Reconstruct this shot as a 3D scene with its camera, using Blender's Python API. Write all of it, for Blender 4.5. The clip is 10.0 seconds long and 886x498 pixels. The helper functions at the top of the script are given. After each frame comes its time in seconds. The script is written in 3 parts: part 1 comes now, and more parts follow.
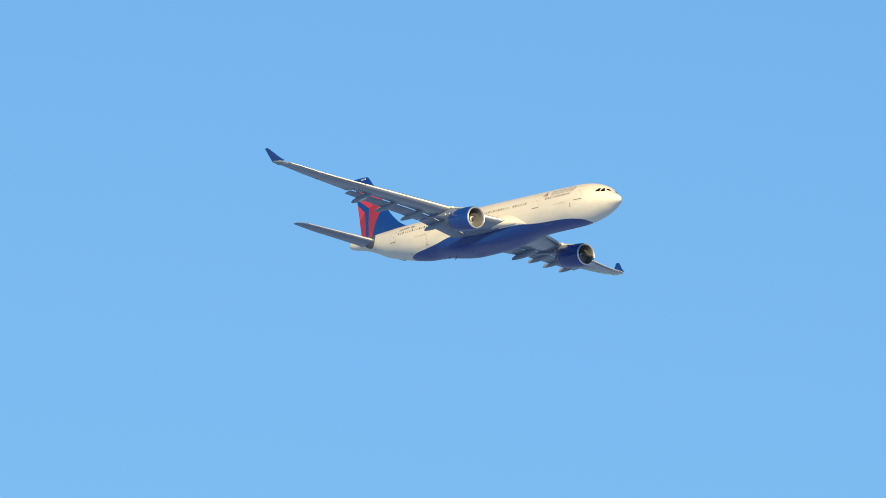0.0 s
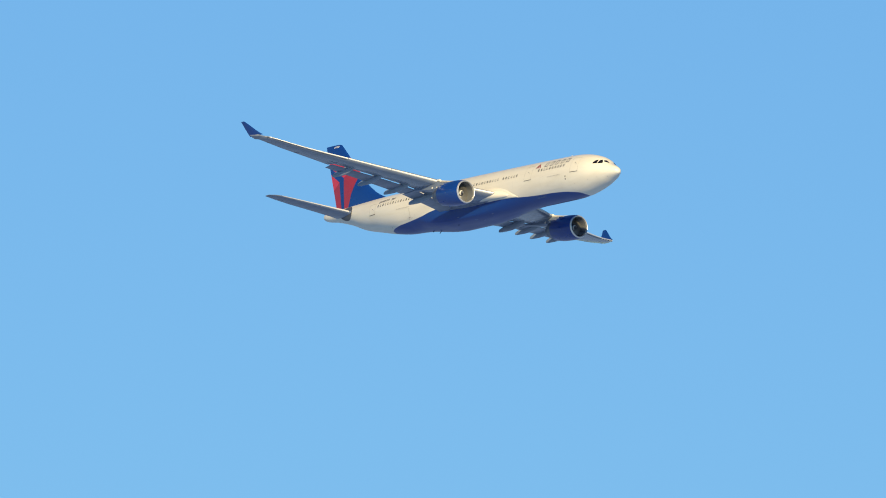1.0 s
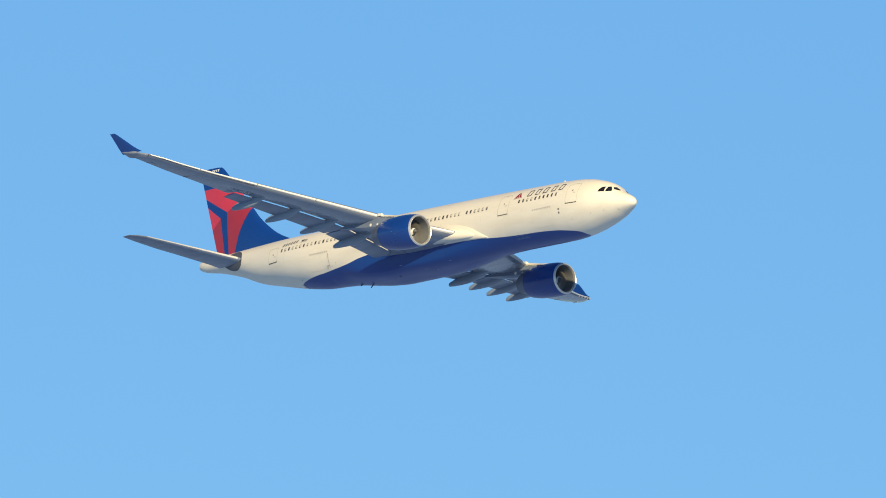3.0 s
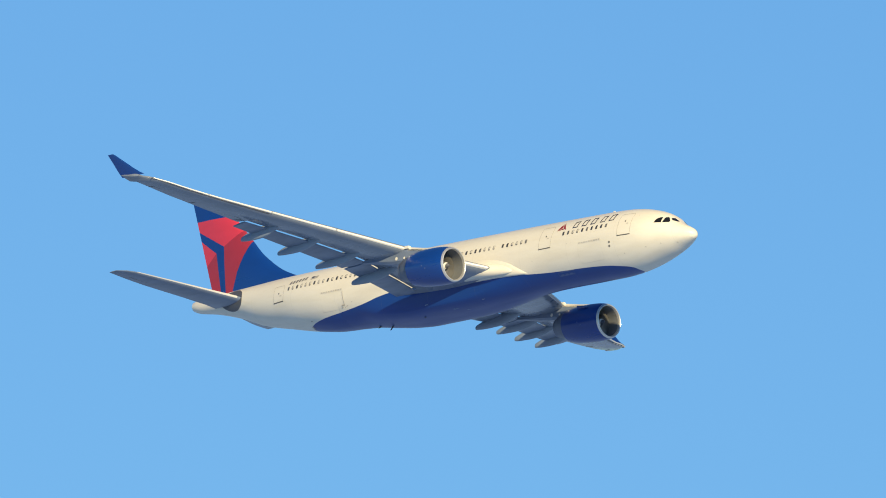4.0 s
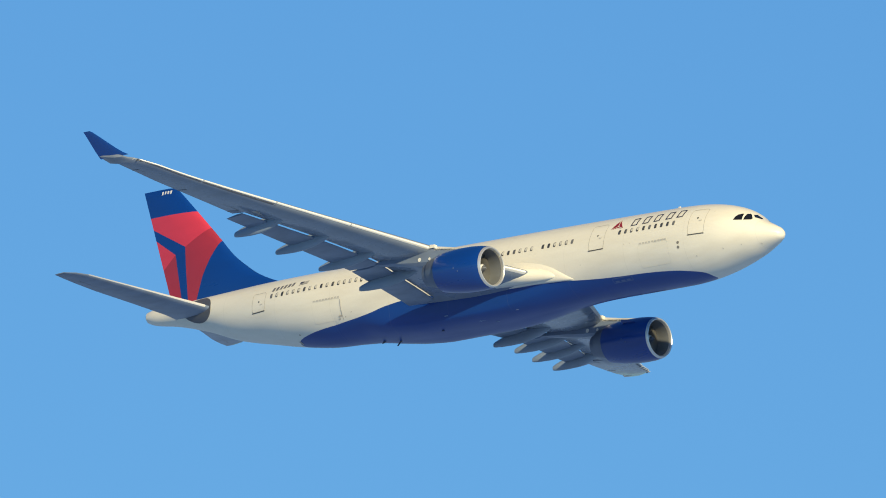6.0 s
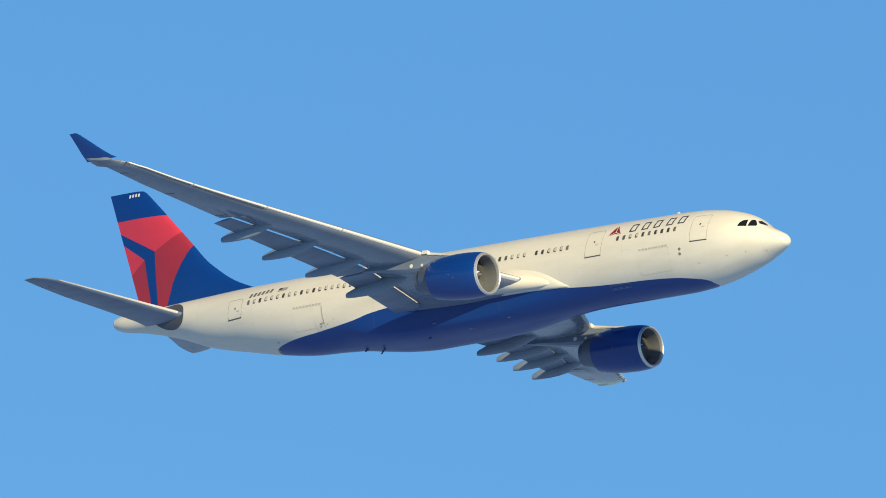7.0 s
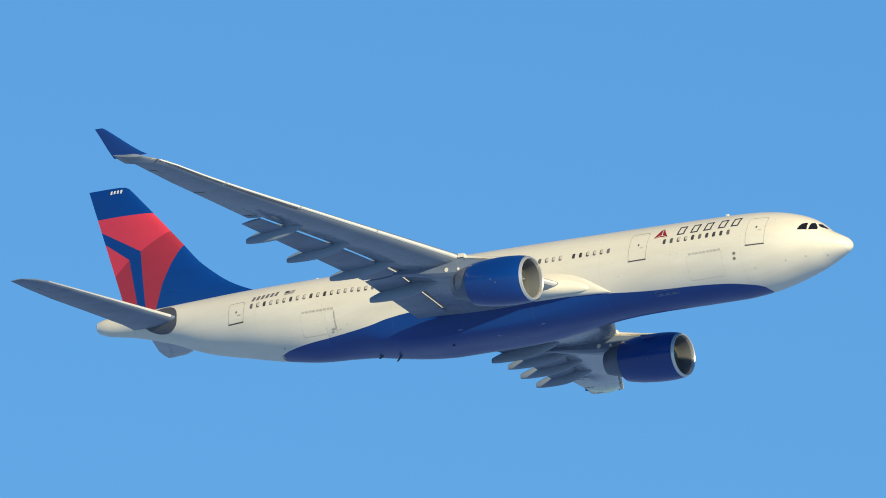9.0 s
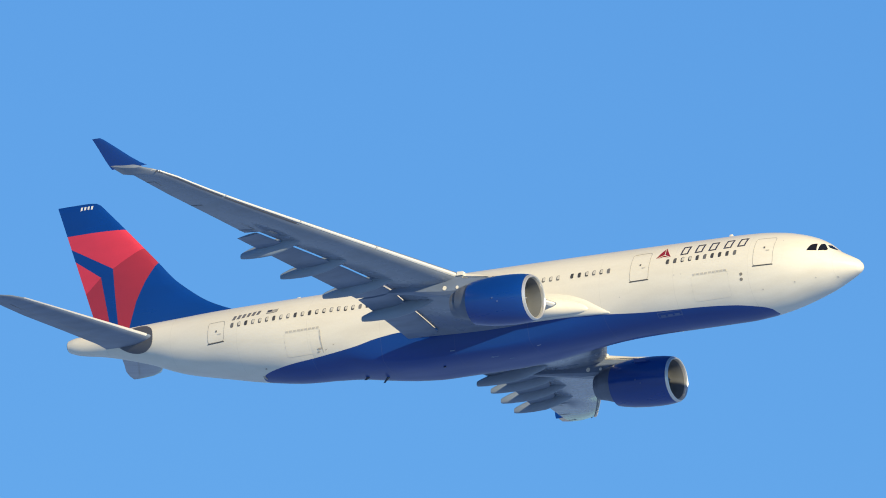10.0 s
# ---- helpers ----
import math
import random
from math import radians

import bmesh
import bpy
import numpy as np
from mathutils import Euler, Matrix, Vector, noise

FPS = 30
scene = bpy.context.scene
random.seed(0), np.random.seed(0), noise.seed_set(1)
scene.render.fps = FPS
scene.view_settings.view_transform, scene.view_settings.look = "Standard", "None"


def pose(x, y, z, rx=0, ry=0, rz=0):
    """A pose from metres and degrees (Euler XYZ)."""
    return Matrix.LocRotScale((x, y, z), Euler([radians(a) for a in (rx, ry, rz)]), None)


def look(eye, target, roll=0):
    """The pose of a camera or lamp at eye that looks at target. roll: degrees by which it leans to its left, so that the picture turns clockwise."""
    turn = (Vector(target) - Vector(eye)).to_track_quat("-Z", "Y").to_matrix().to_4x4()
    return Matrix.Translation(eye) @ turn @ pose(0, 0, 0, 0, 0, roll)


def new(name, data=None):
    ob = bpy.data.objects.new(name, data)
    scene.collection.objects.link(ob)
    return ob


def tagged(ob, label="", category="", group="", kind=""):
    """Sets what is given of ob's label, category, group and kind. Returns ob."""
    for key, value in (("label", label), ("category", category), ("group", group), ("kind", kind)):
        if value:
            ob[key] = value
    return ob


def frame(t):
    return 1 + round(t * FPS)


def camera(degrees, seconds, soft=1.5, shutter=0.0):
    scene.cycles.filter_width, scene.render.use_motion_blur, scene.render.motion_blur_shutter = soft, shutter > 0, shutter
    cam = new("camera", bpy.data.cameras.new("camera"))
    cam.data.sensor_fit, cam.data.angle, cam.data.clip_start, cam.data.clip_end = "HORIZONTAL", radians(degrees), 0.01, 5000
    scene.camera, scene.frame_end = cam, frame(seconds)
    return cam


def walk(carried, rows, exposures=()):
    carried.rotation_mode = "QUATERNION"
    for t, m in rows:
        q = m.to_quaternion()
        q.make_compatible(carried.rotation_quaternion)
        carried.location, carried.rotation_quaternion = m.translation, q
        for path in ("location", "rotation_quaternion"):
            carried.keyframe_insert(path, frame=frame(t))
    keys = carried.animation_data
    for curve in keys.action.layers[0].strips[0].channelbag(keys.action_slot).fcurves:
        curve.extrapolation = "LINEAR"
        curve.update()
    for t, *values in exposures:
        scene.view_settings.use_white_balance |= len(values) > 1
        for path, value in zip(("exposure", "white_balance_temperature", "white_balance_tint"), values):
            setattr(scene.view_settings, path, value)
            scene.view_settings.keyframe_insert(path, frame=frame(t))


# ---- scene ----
cam = camera(2.2, 10.0, soft=1.0)

# turn of the hand-held camera: seconds and Euler angles
CAMERA_ROWS = [
    (0, 97.58890, -4.52251, 51.83138), (0.1, 97.40591, -4.36023, 51.65946), (0.2, 97.23973, -4.18973, 51.48417), (0.3, 97.08920, -4.02288, 51.30641),
    (0.4, 96.95319, -3.87151, 51.12716), (0.5, 96.83059, -3.74744, 50.94752), (0.6, 96.71924, -3.64580, 50.76795), (0.7, 96.61851, -3.55465, 50.58734),
    (0.8, 96.52962, -3.47525, 50.40444), (0.9, 96.45379, -3.40890, 50.21796), (1, 96.39224, -3.35686, 50.02661), (1.1, 96.34373, -3.31825, 49.82713),
    (1.2, 96.30600, -3.28880, 49.61870), (1.3, 96.27880, -3.26465, 49.40374), (1.4, 96.26187, -3.24193, 49.18465), (1.5, 96.25497, -3.21676, 48.96380),
    (1.6, 96.26493, -3.18743, 48.73186), (1.7, 96.29357, -3.15629, 48.48551), (1.8, 96.33321, -3.12561, 48.23617), (1.9, 96.37623, -3.09765, 47.99524),
    (2, 96.41504, -3.07475, 47.77411), (2.1, 96.45100, -3.05656, 47.56637), (2.2, 96.49068, -3.04068, 47.35812), (2.3, 96.53431, -3.02632, 47.14948),
    (2.4, 96.58212, -3.01270, 46.94057), (2.5, 96.63436, -2.99904, 46.73152), (2.6, 96.69070, -2.98833, 46.52825), (2.7, 96.75030, -2.98164, 46.33512),
    (2.8, 96.81274, -2.97530, 46.14993), (2.9, 96.87763, -2.96563, 45.97048), (3, 96.94456, -2.94895, 45.79460), (3.1, 97.01272, -2.89489, 45.67241),
    (3.2, 97.08378, -2.86798, 45.52864), (3.3, 97.15812, -2.90140, 45.30784), (3.4, 97.23384, -2.93602, 45.08223), (3.5, 97.31028, -2.97159, 44.85276),
    (3.6, 97.38683, -3.00784, 44.62037), (3.7, 97.46285, -3.04453, 44.38600), (3.8, 97.53775, -3.08141, 44.15060), (3.9, 97.61091, -3.11824, 43.91511),
    (4, 97.68175, -3.15479, 43.68046), (4.1, 97.74969, -3.19083, 43.44762), (4.2, 97.81416, -3.22613, 43.21752), (4.3, 97.87461, -3.26046, 42.99110),
    (4.4, 97.92245, -3.25016, 42.80419), (4.5, 97.96368, -3.24241, 42.63365), (4.6, 98.00783, -3.29312, 42.44118), (4.7, 98.05036, -3.36016, 42.24602),
    (4.8, 98.09116, -3.43239, 42.04678), (4.9, 98.13017, -3.49865, 41.84208), (5, 98.16736, -3.54779, 41.63060), (5.1, 98.20298, -3.57270, 41.41528),
    (5.2, 98.23637, -3.58367, 41.19454), (5.3, 98.26642, -3.58226, 40.94718), (5.4, 98.29469, -3.56445, 40.67777), (5.5, 98.32381, -3.53679, 40.41692),
    (5.6, 98.38504, -3.47564, 40.17728), (5.7, 98.44626, -3.40722, 39.94480), (5.8, 98.47511, -3.36286, 39.71220), (5.9, 98.50085, -3.31994, 39.47864),
    (6, 98.52348, -3.27887, 39.24424), (6.1, 98.54301, -3.24009, 39.00912), (6.2, 98.55948, -3.20402, 38.77339), (6.3, 98.57292, -3.17108, 38.53718),
    (6.4, 98.58340, -3.14171, 38.30060), (6.5, 98.59097, -3.11632, 38.06377), (6.6, 98.59574, -3.09535, 37.82680), (6.7, 98.59779, -3.07923, 37.58982),
    (6.8, 98.59722, -3.06836, 37.35295), (6.9, 98.59283, -3.07126, 37.11899), (7, 98.58495, -3.07701, 36.89173), (7.1, 98.57299, -3.07772, 36.71209),
    (7.2, 98.55653, -3.07963, 36.58323), (7.3, 98.53821, -3.07534, 36.44999), (7.4, 98.52072, -3.05747, 36.25722), (7.5, 98.49090, -3.01398, 36.00925),
    (7.6, 98.47639, -2.86389, 35.66019), (7.7, 98.46741, -2.73072, 35.31456), (7.8, 98.46581, -2.70321, 35.06786), (7.9, 98.47205, -2.69381, 34.81777),
    (8, 98.47740, -2.69834, 34.56359), (8.1, 98.48095, -2.71114, 34.28861), (8.2, 98.48693, -2.72754, 33.98765), (8.3, 98.49446, -2.74479, 33.67735),
    (8.4, 98.50263, -2.76016, 33.37434), (8.5, 98.51052, -2.77092, 33.09525), (8.6, 98.51810, -2.75045, 32.85318), (8.7, 98.52721, -2.69336, 32.63735),
    (8.8, 98.53967, -2.62871, 32.42853), (8.9, 98.55714, -2.58558, 32.20747), (9, 98.58120, -2.59302, 31.95489), (9.1, 98.61301, -2.64167, 31.66474),
    (9.2, 98.65242, -2.69902, 31.35272), (9.3, 98.69905, -2.75936, 31.03218), (9.4, 98.75244, -2.81700, 30.71651), (9.5, 98.81208, -2.86632, 30.41909),
    (9.6, 98.87836, -2.88849, 30.14541), (9.7, 98.95247, -2.87791, 29.88716), (9.8, 99.03511, -2.84877, 29.63702), (9.9, 99.12697, -2.81523, 29.38761),
    (10, 99.22874, -2.79143, 29.13148),
]
FLIGHT_ROWS = [
    (0, -2398.00, 1851.74, 407.55), (0.1, -2383.23, 1853.43, 396.61), (0.2, -2368.68, 1855.25, 386.65), (0.3, -2353.89, 1856.84, 377.55),
    (0.4, -2338.46, 1857.86, 369.21), (0.5, -2321.95, 1857.95, 361.51), (0.6, -2305.37, 1857.92, 354.57), (0.7, -2288.86, 1857.86, 348.37),
    (0.8, -2270.70, 1856.38, 342.61), (0.9, -2249.26, 1852.08, 337.00), (1, -2222.97, 1843.61, 331.29), (1.1, -2162.85, 1806.69, 321.15),
    (1.2, -2063.77, 1736.37, 305.82), (1.3, -1957.68, 1659.01, 289.96), (1.4, -1871.43, 1597.38, 277.44), (1.5, -1827.50, 1571.17, 271.50),
    (1.6, -1814.15, 1570.99, 270.39), (1.7, -1803.99, 1573.51, 270.06), (1.8, -1794.95, 1576.98, 270.19), (1.9, -1785.02, 1579.64, 270.45),
    (2, -1772.22, 1579.72, 270.51), (2.1, -1746.07, 1567.73, 268.74), (2.2, -1704.67, 1541.70, 264.78), (2.3, -1658.63, 1510.99, 260.17),
    (2.4, -1617.63, 1484.40, 256.40), (2.5, -1590.47, 1470.14, 254.85), (2.6, -1574.43, 1465.95, 255.15), (2.7, -1560.68, 1463.79, 255.89),
    (2.8, -1548.50, 1463.01, 256.96), (2.9, -1537.16, 1462.97, 258.22), (3, -1525.98, 1463.01, 259.56), (3.1, -1516.08, 1464.22, 261.15),
    (3.2, -1505.30, 1464.54, 262.62), (3.3, -1489.62, 1460.00, 263.23), (3.4, -1469.49, 1450.94, 263.04), (3.5, -1446.12, 1438.46, 262.20),
    (3.6, -1420.66, 1423.65, 260.91), (3.7, -1394.21, 1407.56, 259.33), (3.8, -1367.81, 1391.22, 257.65), (3.9, -1342.41, 1375.62, 256.04),
    (4, -1318.90, 1361.68, 254.67), (4.1, -1298.10, 1350.30, 253.71), (4.2, -1280.80, 1342.37, 253.31), (4.3, -1267.76, 1338.76, 253.67),
    (4.4, -1259.32, 1339.97, 254.86), (4.5, -1250.65, 1340.89, 255.93), (4.6, -1229.07, 1327.83, 254.27), (4.7, -1193.60, 1299.42, 249.60),
    (4.8, -1154.41, 1266.45, 243.95), (4.9, -1120.62, 1238.89, 239.22), (5, -1100.33, 1225.91, 237.20), (5.1, -1091.16, 1225.19, 237.45),
    (5.2, -1083.65, 1226.29, 237.98), (5.3, -1076.39, 1227.67, 238.48), (5.4, -1069.44, 1229.39, 238.97), (5.5, -1062.16, 1230.73, 239.31),
    (5.6, -1053.84, 1230.85, 239.33), (5.7, -1045.36, 1230.74, 239.23), (5.8, -1037.43, 1231.27, 239.18), (5.9, -1029.62, 1231.91, 239.07),
    (6, -1021.89, 1232.65, 238.91), (6.1, -1014.23, 1233.46, 238.69), (6.2, -1006.63, 1234.32, 238.41), (6.3, -999.05, 1235.21, 238.08),
    (6.4, -991.49, 1236.12, 237.68), (6.5, -983.93, 1237.01, 237.22), (6.6, -976.34, 1237.87, 236.70), (6.7, -968.71, 1238.68, 236.12),
    (6.8, -961.03, 1239.41, 235.47), (6.9, -953.22, 1239.96, 234.76), (7, -945.49, 1240.63, 234.02), (7.1, -938.05, 1241.67, 233.33),
    (7.2, -930.74, 1242.88, 232.64), (7.3, -923.42, 1244.09, 231.93), (7.4, -916.00, 1245.17, 231.18), (7.5, -908.34, 1245.93, 230.37),
    (7.6, -900.02, 1245.79, 229.40), (7.7, -891.72, 1245.64, 228.43), (7.8, -883.99, 1246.30, 227.63), (7.9, -876.44, 1247.20, 226.89),
    (8, -868.73, 1247.89, 226.15), (8.1, -860.66, 1248.07, 225.35), (8.2, -852.38, 1247.92, 224.55), (8.3, -844.04, 1247.68, 223.78),
    (8.4, -835.80, 1247.57, 223.11), (8.5, -827.80, 1247.82, 222.58), (8.6, -820.09, 1248.50, 222.21), (8.7, -812.53, 1249.42, 221.98),
    (8.8, -805.02, 1250.44, 221.87), (8.9, -797.47, 1251.39, 221.86), (9, -789.76, 1252.11, 221.95), (9.1, -781.84, 1252.50, 222.11),
    (9.2, -773.77, 1252.64, 222.38), (9.3, -765.64, 1252.69, 222.79), (9.4, -757.56, 1252.81, 223.38), (9.5, -749.62, 1253.15, 224.20),
    (9.6, -741.84, 1253.75, 225.27), (9.7, -734.13, 1254.49, 226.56), (9.8, -726.44, 1255.27, 228.09), (9.9, -718.74, 1256.02, 229.85),
    (10, -710.97, 1256.66, 231.83),
]
ATTITUDE = (-6.8428, -5.6702, 0.0000)
EYE = (0.0, 0.0, 1.7)

STOPS = [(0.0, 0.38, 7000, 10), (1.0, 0.26, 6770, 9), (3.2, 0.32, 6800, 9), (4.5, 0.30, 6680, 6), (5.0, 0.19, 6570, 4), (7.5, 0.20, 6300, 6), (8.0, 0.17, 6220, 5), (8.5, 0.09, 6170, 4), (9.0, 0.23, 6180, 5), (9.5, 0.21, 6200, 7), (10.0, 0.34, 6150, 10)]
walk(cam, [(t, pose(*EYE, a, b, c)) for t, a, b, c in CAMERA_ROWS], STOPS)

# ---- world, sun ----
SUN_AZ, SUN_EL = radians(-31.0), radians(22.0)     # from +x towards +y
world = bpy.data.worlds.new("sky")
scene.world = world
world.use_nodes = True
wn, wl = world.node_tree.nodes, world.node_tree.links
wn.clear()
sky = wn.new("ShaderNodeTexSky")
sky.sky_type, sky.sun_disc = "NISHITA", False
sky.sun_elevation, sky.sun_rotation = SUN_EL, radians(90) - SUN_AZ
sky.air_density, sky.dust_density, sky.ozone_density, sky.altitude = 1.0, 0.0, 4.0, 0
tint = wn.new("ShaderNodeMix")
tint.data_type, tint.blend_type = "RGBA", "MULTIPLY"
tint.inputs[0].default_value = 1.0
tint.inputs[7].default_value = (0.463, 0.738, 1.02, 1)
bg = wn.new("ShaderNodeBackground")
bg.inputs["Strength"].default_value = 0.079
wout = wn.new("ShaderNodeOutputWorld")
wl.new(sky.outputs[0], tint.inputs[6])
wl.new(tint.outputs[2], bg.inputs["Color"])
wl.new(bg.outputs[0], wout.inputs["Surface"])

sun = new("sun", bpy.data.lights.new("sun", "SUN"))
sun.data.energy, sun.data.angle, sun.data.color = 5.0, radians(0.53), (1.0, 0.81, 0.46)
sun.matrix_world = look((0, 0, 0), (-math.cos(SUN_EL) * math.cos(SUN_AZ), -math.cos(SUN_EL) * math.sin(SUN_AZ), -math.sin(SUN_EL)))


# ---- materials ----
def material(name, rough=0.5, metal=0.0, coat=0.0):
    m = bpy.data.materials.new(name)
    m.use_nodes = True
    b = m.node_tree.nodes["Principled BSDF"]
    b.inputs["Roughness"].default_value, b.inputs["Metallic"].default_value = rough, metal
    b.inputs["Coat Weight"].default_value, b.inputs["Coat Roughness"].default_value = coat, 0.12
    return m, m.node_tree.nodes, m.node_tree.links, b


def mixer(n, l, fac, a, b, mode="MIX"):
    x = n.new("ShaderNodeMix")
    x.data_type, x.blend_type = "RGBA", mode
    for slot, v in ((0, fac), (6, a), (7, b)):
        if isinstance(v, (int, float)):
            x.inputs[slot].default_value = v
        elif isinstance(v, tuple):
            x.inputs[slot].default_value = (*v, 1)
        else:
            l.new(v, x.inputs[slot])
    return x.outputs[2]


def maths(n, l, op, a, b=0.0):
    x = n.new("ShaderNodeMath")
    x.operation = op
    for slot, v in ((0, a), (1, b)):
        if isinstance(v, (int, float)):
            x.inputs[slot].default_value = v
        else:
            l.new(v, x.inputs[slot])
    return x.outputs[0]


def weathered(name, colour, rough=0.4, metal=0.0, coat=0.0, dirt=0.25, streak=(0.25, 1.2, 1.2), panel=0.0):
    """Paint or metal with streaky grime along the airflow, fine speckle and, where asked, panel seams."""
    m, n, l, b = material(name, rough, metal, coat)
    co = n.new("ShaderNodeTexCoord").outputs["Object"]
    mp = n.new("ShaderNodeMapping")
    mp.inputs["Scale"].default_value = streak
    l.new(co, mp.inputs["Vector"])
    big = n.new("ShaderNodeTexNoise")
    big.inputs["Scale"].default_value, big.inputs["Detail"].default_value = 1.0, 6
    l.new(mp.outputs[0], big.inputs["Vector"])
    fine = n.new("ShaderNodeTexNoise")
    fine.inputs["Scale"].default_value, fine.inputs["Detail"].default_value = 9, 4
    l.new(co, fine.inputs["Vector"])
    r = n.new("ShaderNodeMapRange")
    r.inputs["From Min"].default_value, r.inputs["From Max"].default_value = 0.42, 0.75
    r.inputs["To Max"].default_value = dirt
    l.new(big.outputs["Fac"], r.inputs["Value"])
    base = colour(n, l, co) if callable(colour) else colour
    out = mixer(n, l, r.outputs[0], base, mixer(n, l, 1.0, base, (0.62, 0.58, 0.52), "MULTIPLY"))
    r2 = n.new("ShaderNodeMapRange")
    r2.inputs["From Min"].default_value, r2.inputs["From Max"].default_value = 0.3, 0.7
    r2.inputs["To Min"].default_value, r2.inputs["To Max"].default_value = 0.97, 1.0
    l.new(fine.outputs["Fac"], r2.inputs["Value"])
    grey = n.new("ShaderNodeCombineColor")
    for i in range(3):
        l.new(r2.outputs[0], grey.inputs[i])
    out = mixer(n, l, 1.0, out, grey.outputs[0], "MULTIPLY")
    if panel:
        sx = n.new("ShaderNodeSeparateXYZ")
        l.new(co, sx.inputs[0])
        f = maths(n, l, "FRACT", maths(n, l, "MULTIPLY", sx.outputs["X"], 1 / panel))
        seam = maths(n, l, "LESS_THAN", f, 0.03 / panel)
        out = mixer(n, l, maths(n, l, "MULTIPLY", seam, 0.12), out, (0.25, 0.24, 0.22))
    l.new(out, b.inputs["Base Color"])
    rr = n.new("ShaderNodeMapRange")
    rr.inputs["To Min"].default_value, rr.inputs["To Max"].default_value = max(0.02, rough - 0.08), rough + 0.12
    l.new(big.outputs["Fac"], rr.inputs["Value"])
    l.new(rr.outputs[0], b.inputs["Roughness"])
    bump = n.new("ShaderNodeBump")
    bump.inputs["Strength"].default_value, bump.inputs["Distance"].default_value = 0.06, 0.02
    l.new(fine.outputs["Fac"], bump.inputs["Height"])
    l.new(bump.outputs[0], b.inputs["Normal"])
    return m


WHITE, BLUE = (0.82, 0.785, 0.695), (0.004, 0.047, 0.27)
# livery line: station from the nose and height under which the paint is blue
LINE = [(0.0, -4.0), (5.2, -3.6), (5.9, -2.95), (6.15, -2.74), (6.5, -2.69), (7.0, -2.64), (8.3, -2.51), (10.7, -2.36), (12.8, -2.29), (14.8, -2.20), (16.8, -2.07),
        (20.9, -1.79), (25.0, -1.55), (29.0, -1.38), (31.5, -1.34), (33.3, -1.46), (35.4, -1.78), (37.8, -1.95), (40.0, -2.06),
        (41.5, -2.15), (42.4, -2.21), (43.0, -2.30), (43.5, -3.2), (58.0, -5.0)]


def livery(n, l, co):
    sx = n.new("ShaderNodeSeparateXYZ")
    l.new(co, sx.inputs[0])
    st = maths(n, l, "MULTIPLY", maths(n, l, "SUBTRACT", 28.0, sx.outputs["X"]), 1 / 58.0)
    curve = n.new("ShaderNodeFloatCurve")
    c = curve.mapping.curves[0]
    while len(c.points) < len(LINE):
        c.points.new(0.5, 0.5)
    for p, (s, z) in zip(c.points, LINE):
        p.location, p.handle_type = (s / 58.0, (z + 5) / 5), "AUTO_CLAMPED"
    curve.mapping.update()
    l.new(st, curve.inputs["Value"])
    z = maths(n, l, "MULTIPLY", maths(n, l, "ADD", sx.outputs["Z"], 5.0), 0.2)
    under = maths(n, l, "LESS_THAN", z, curve.outputs[0])
    return mixer(n, l, under, WHITE, BLUE)


HULL = weathered("hull paint", livery, 0.34, 0, 0.2, 0.22, panel=5.3)
PAINT_WHITE = weathered("white paint", WHITE, 0.35, 0, 0.3, 0.15)
PAINT_BLUE = weathered("blue paint", BLUE, 0.28, 0, 0.5, 0.2)
PAINT_RED = weathered("bright red paint", (0.62, 0.045, 0.085), 0.35, 0, 0.3, 0.15)
PAINT_DARK_RED = weathered("dark red paint", (0.36, 0.03, 0.055), 0.35, 0, 0.3, 0.15)
WING_GREY = weathered("wing grey paint", (0.225, 0.27, 0.355), 0.26, 0, 0.6, 0.4, (0.5, 0.9, 1))
FLAP_GREY = weathered("flap grey paint", (0.18, 0.23, 0.335), 0.32, 0, 0.4, 0.5, (0.4, 1.5, 1))
FAIRING_GREY = weathered("flap fairing grey paint", (0.25, 0.315, 0.41), 0.45, 0, 0.1, 0.35, (0.4, 1.2, 1))
BARE_METAL = weathered("satin leading edge metal", (0.82, 0.81, 0.78), 0.38, 0.25, 0, 0.1)
LIP_METAL = weathered("polished lip metal", (0.80, 0.79, 0.77), 0.3, 0.7, 0, 0.2)
DARK_METAL = weathered("scorched exhaust metal", (0.16, 0.14, 0.12), 0.42, 0.8, 0, 0.4)
LINER = weathered("grey inlet liner", (0.18, 0.195, 0.22), 0.5, 0.1, 0, 0.35)
FAN_DARK = weathered("titanium fan blade", (0.15, 0.15, 0.15), 0.4, 0.4, 0, 0.2)
NOZZLE = weathered("blue-grey nozzle metal", (0.17, 0.20, 0.27), 0.4, 0.5, 0, 0.35)
SEAL_GREY = weathered("dark grey plating and slot shade", (0.11, 0.12, 0.15), 0.45, 0.2, 0, 0.3)
SEAM = weathered("dark door seam", (0.22, 0.21, 0.19), 0.6)
SEAL_LINE = weathered("grey wing seam", (0.28, 0.285, 0.30), 0.5)
DOOR_SEAM = weathered("grey door seam", (0.48, 0.46, 0.42), 0.6)
PALE_SEAM = weathered("pale panel seam", (0.58, 0.56, 0.52), 0.6)
SCUFF = weathered("scuffed pale blue paint", (0.20, 0.28, 0.45), 0.5)
BELLY_SEAM = weathered("dark blue seam", (0.01, 0.035, 0.14), 0.5)
GRIME = weathered("oily grime", (0.47, 0.43, 0.37), 0.6)
SILL = weathered("dark sill", (0.08, 0.08, 0.08), 0.5)
INK = weathered("dark lettering paint", (0.05, 0.055, 0.09), 0.4)
GREY_INK = weathered("grey lettering paint", (0.17, 0.17, 0.19), 0.4)
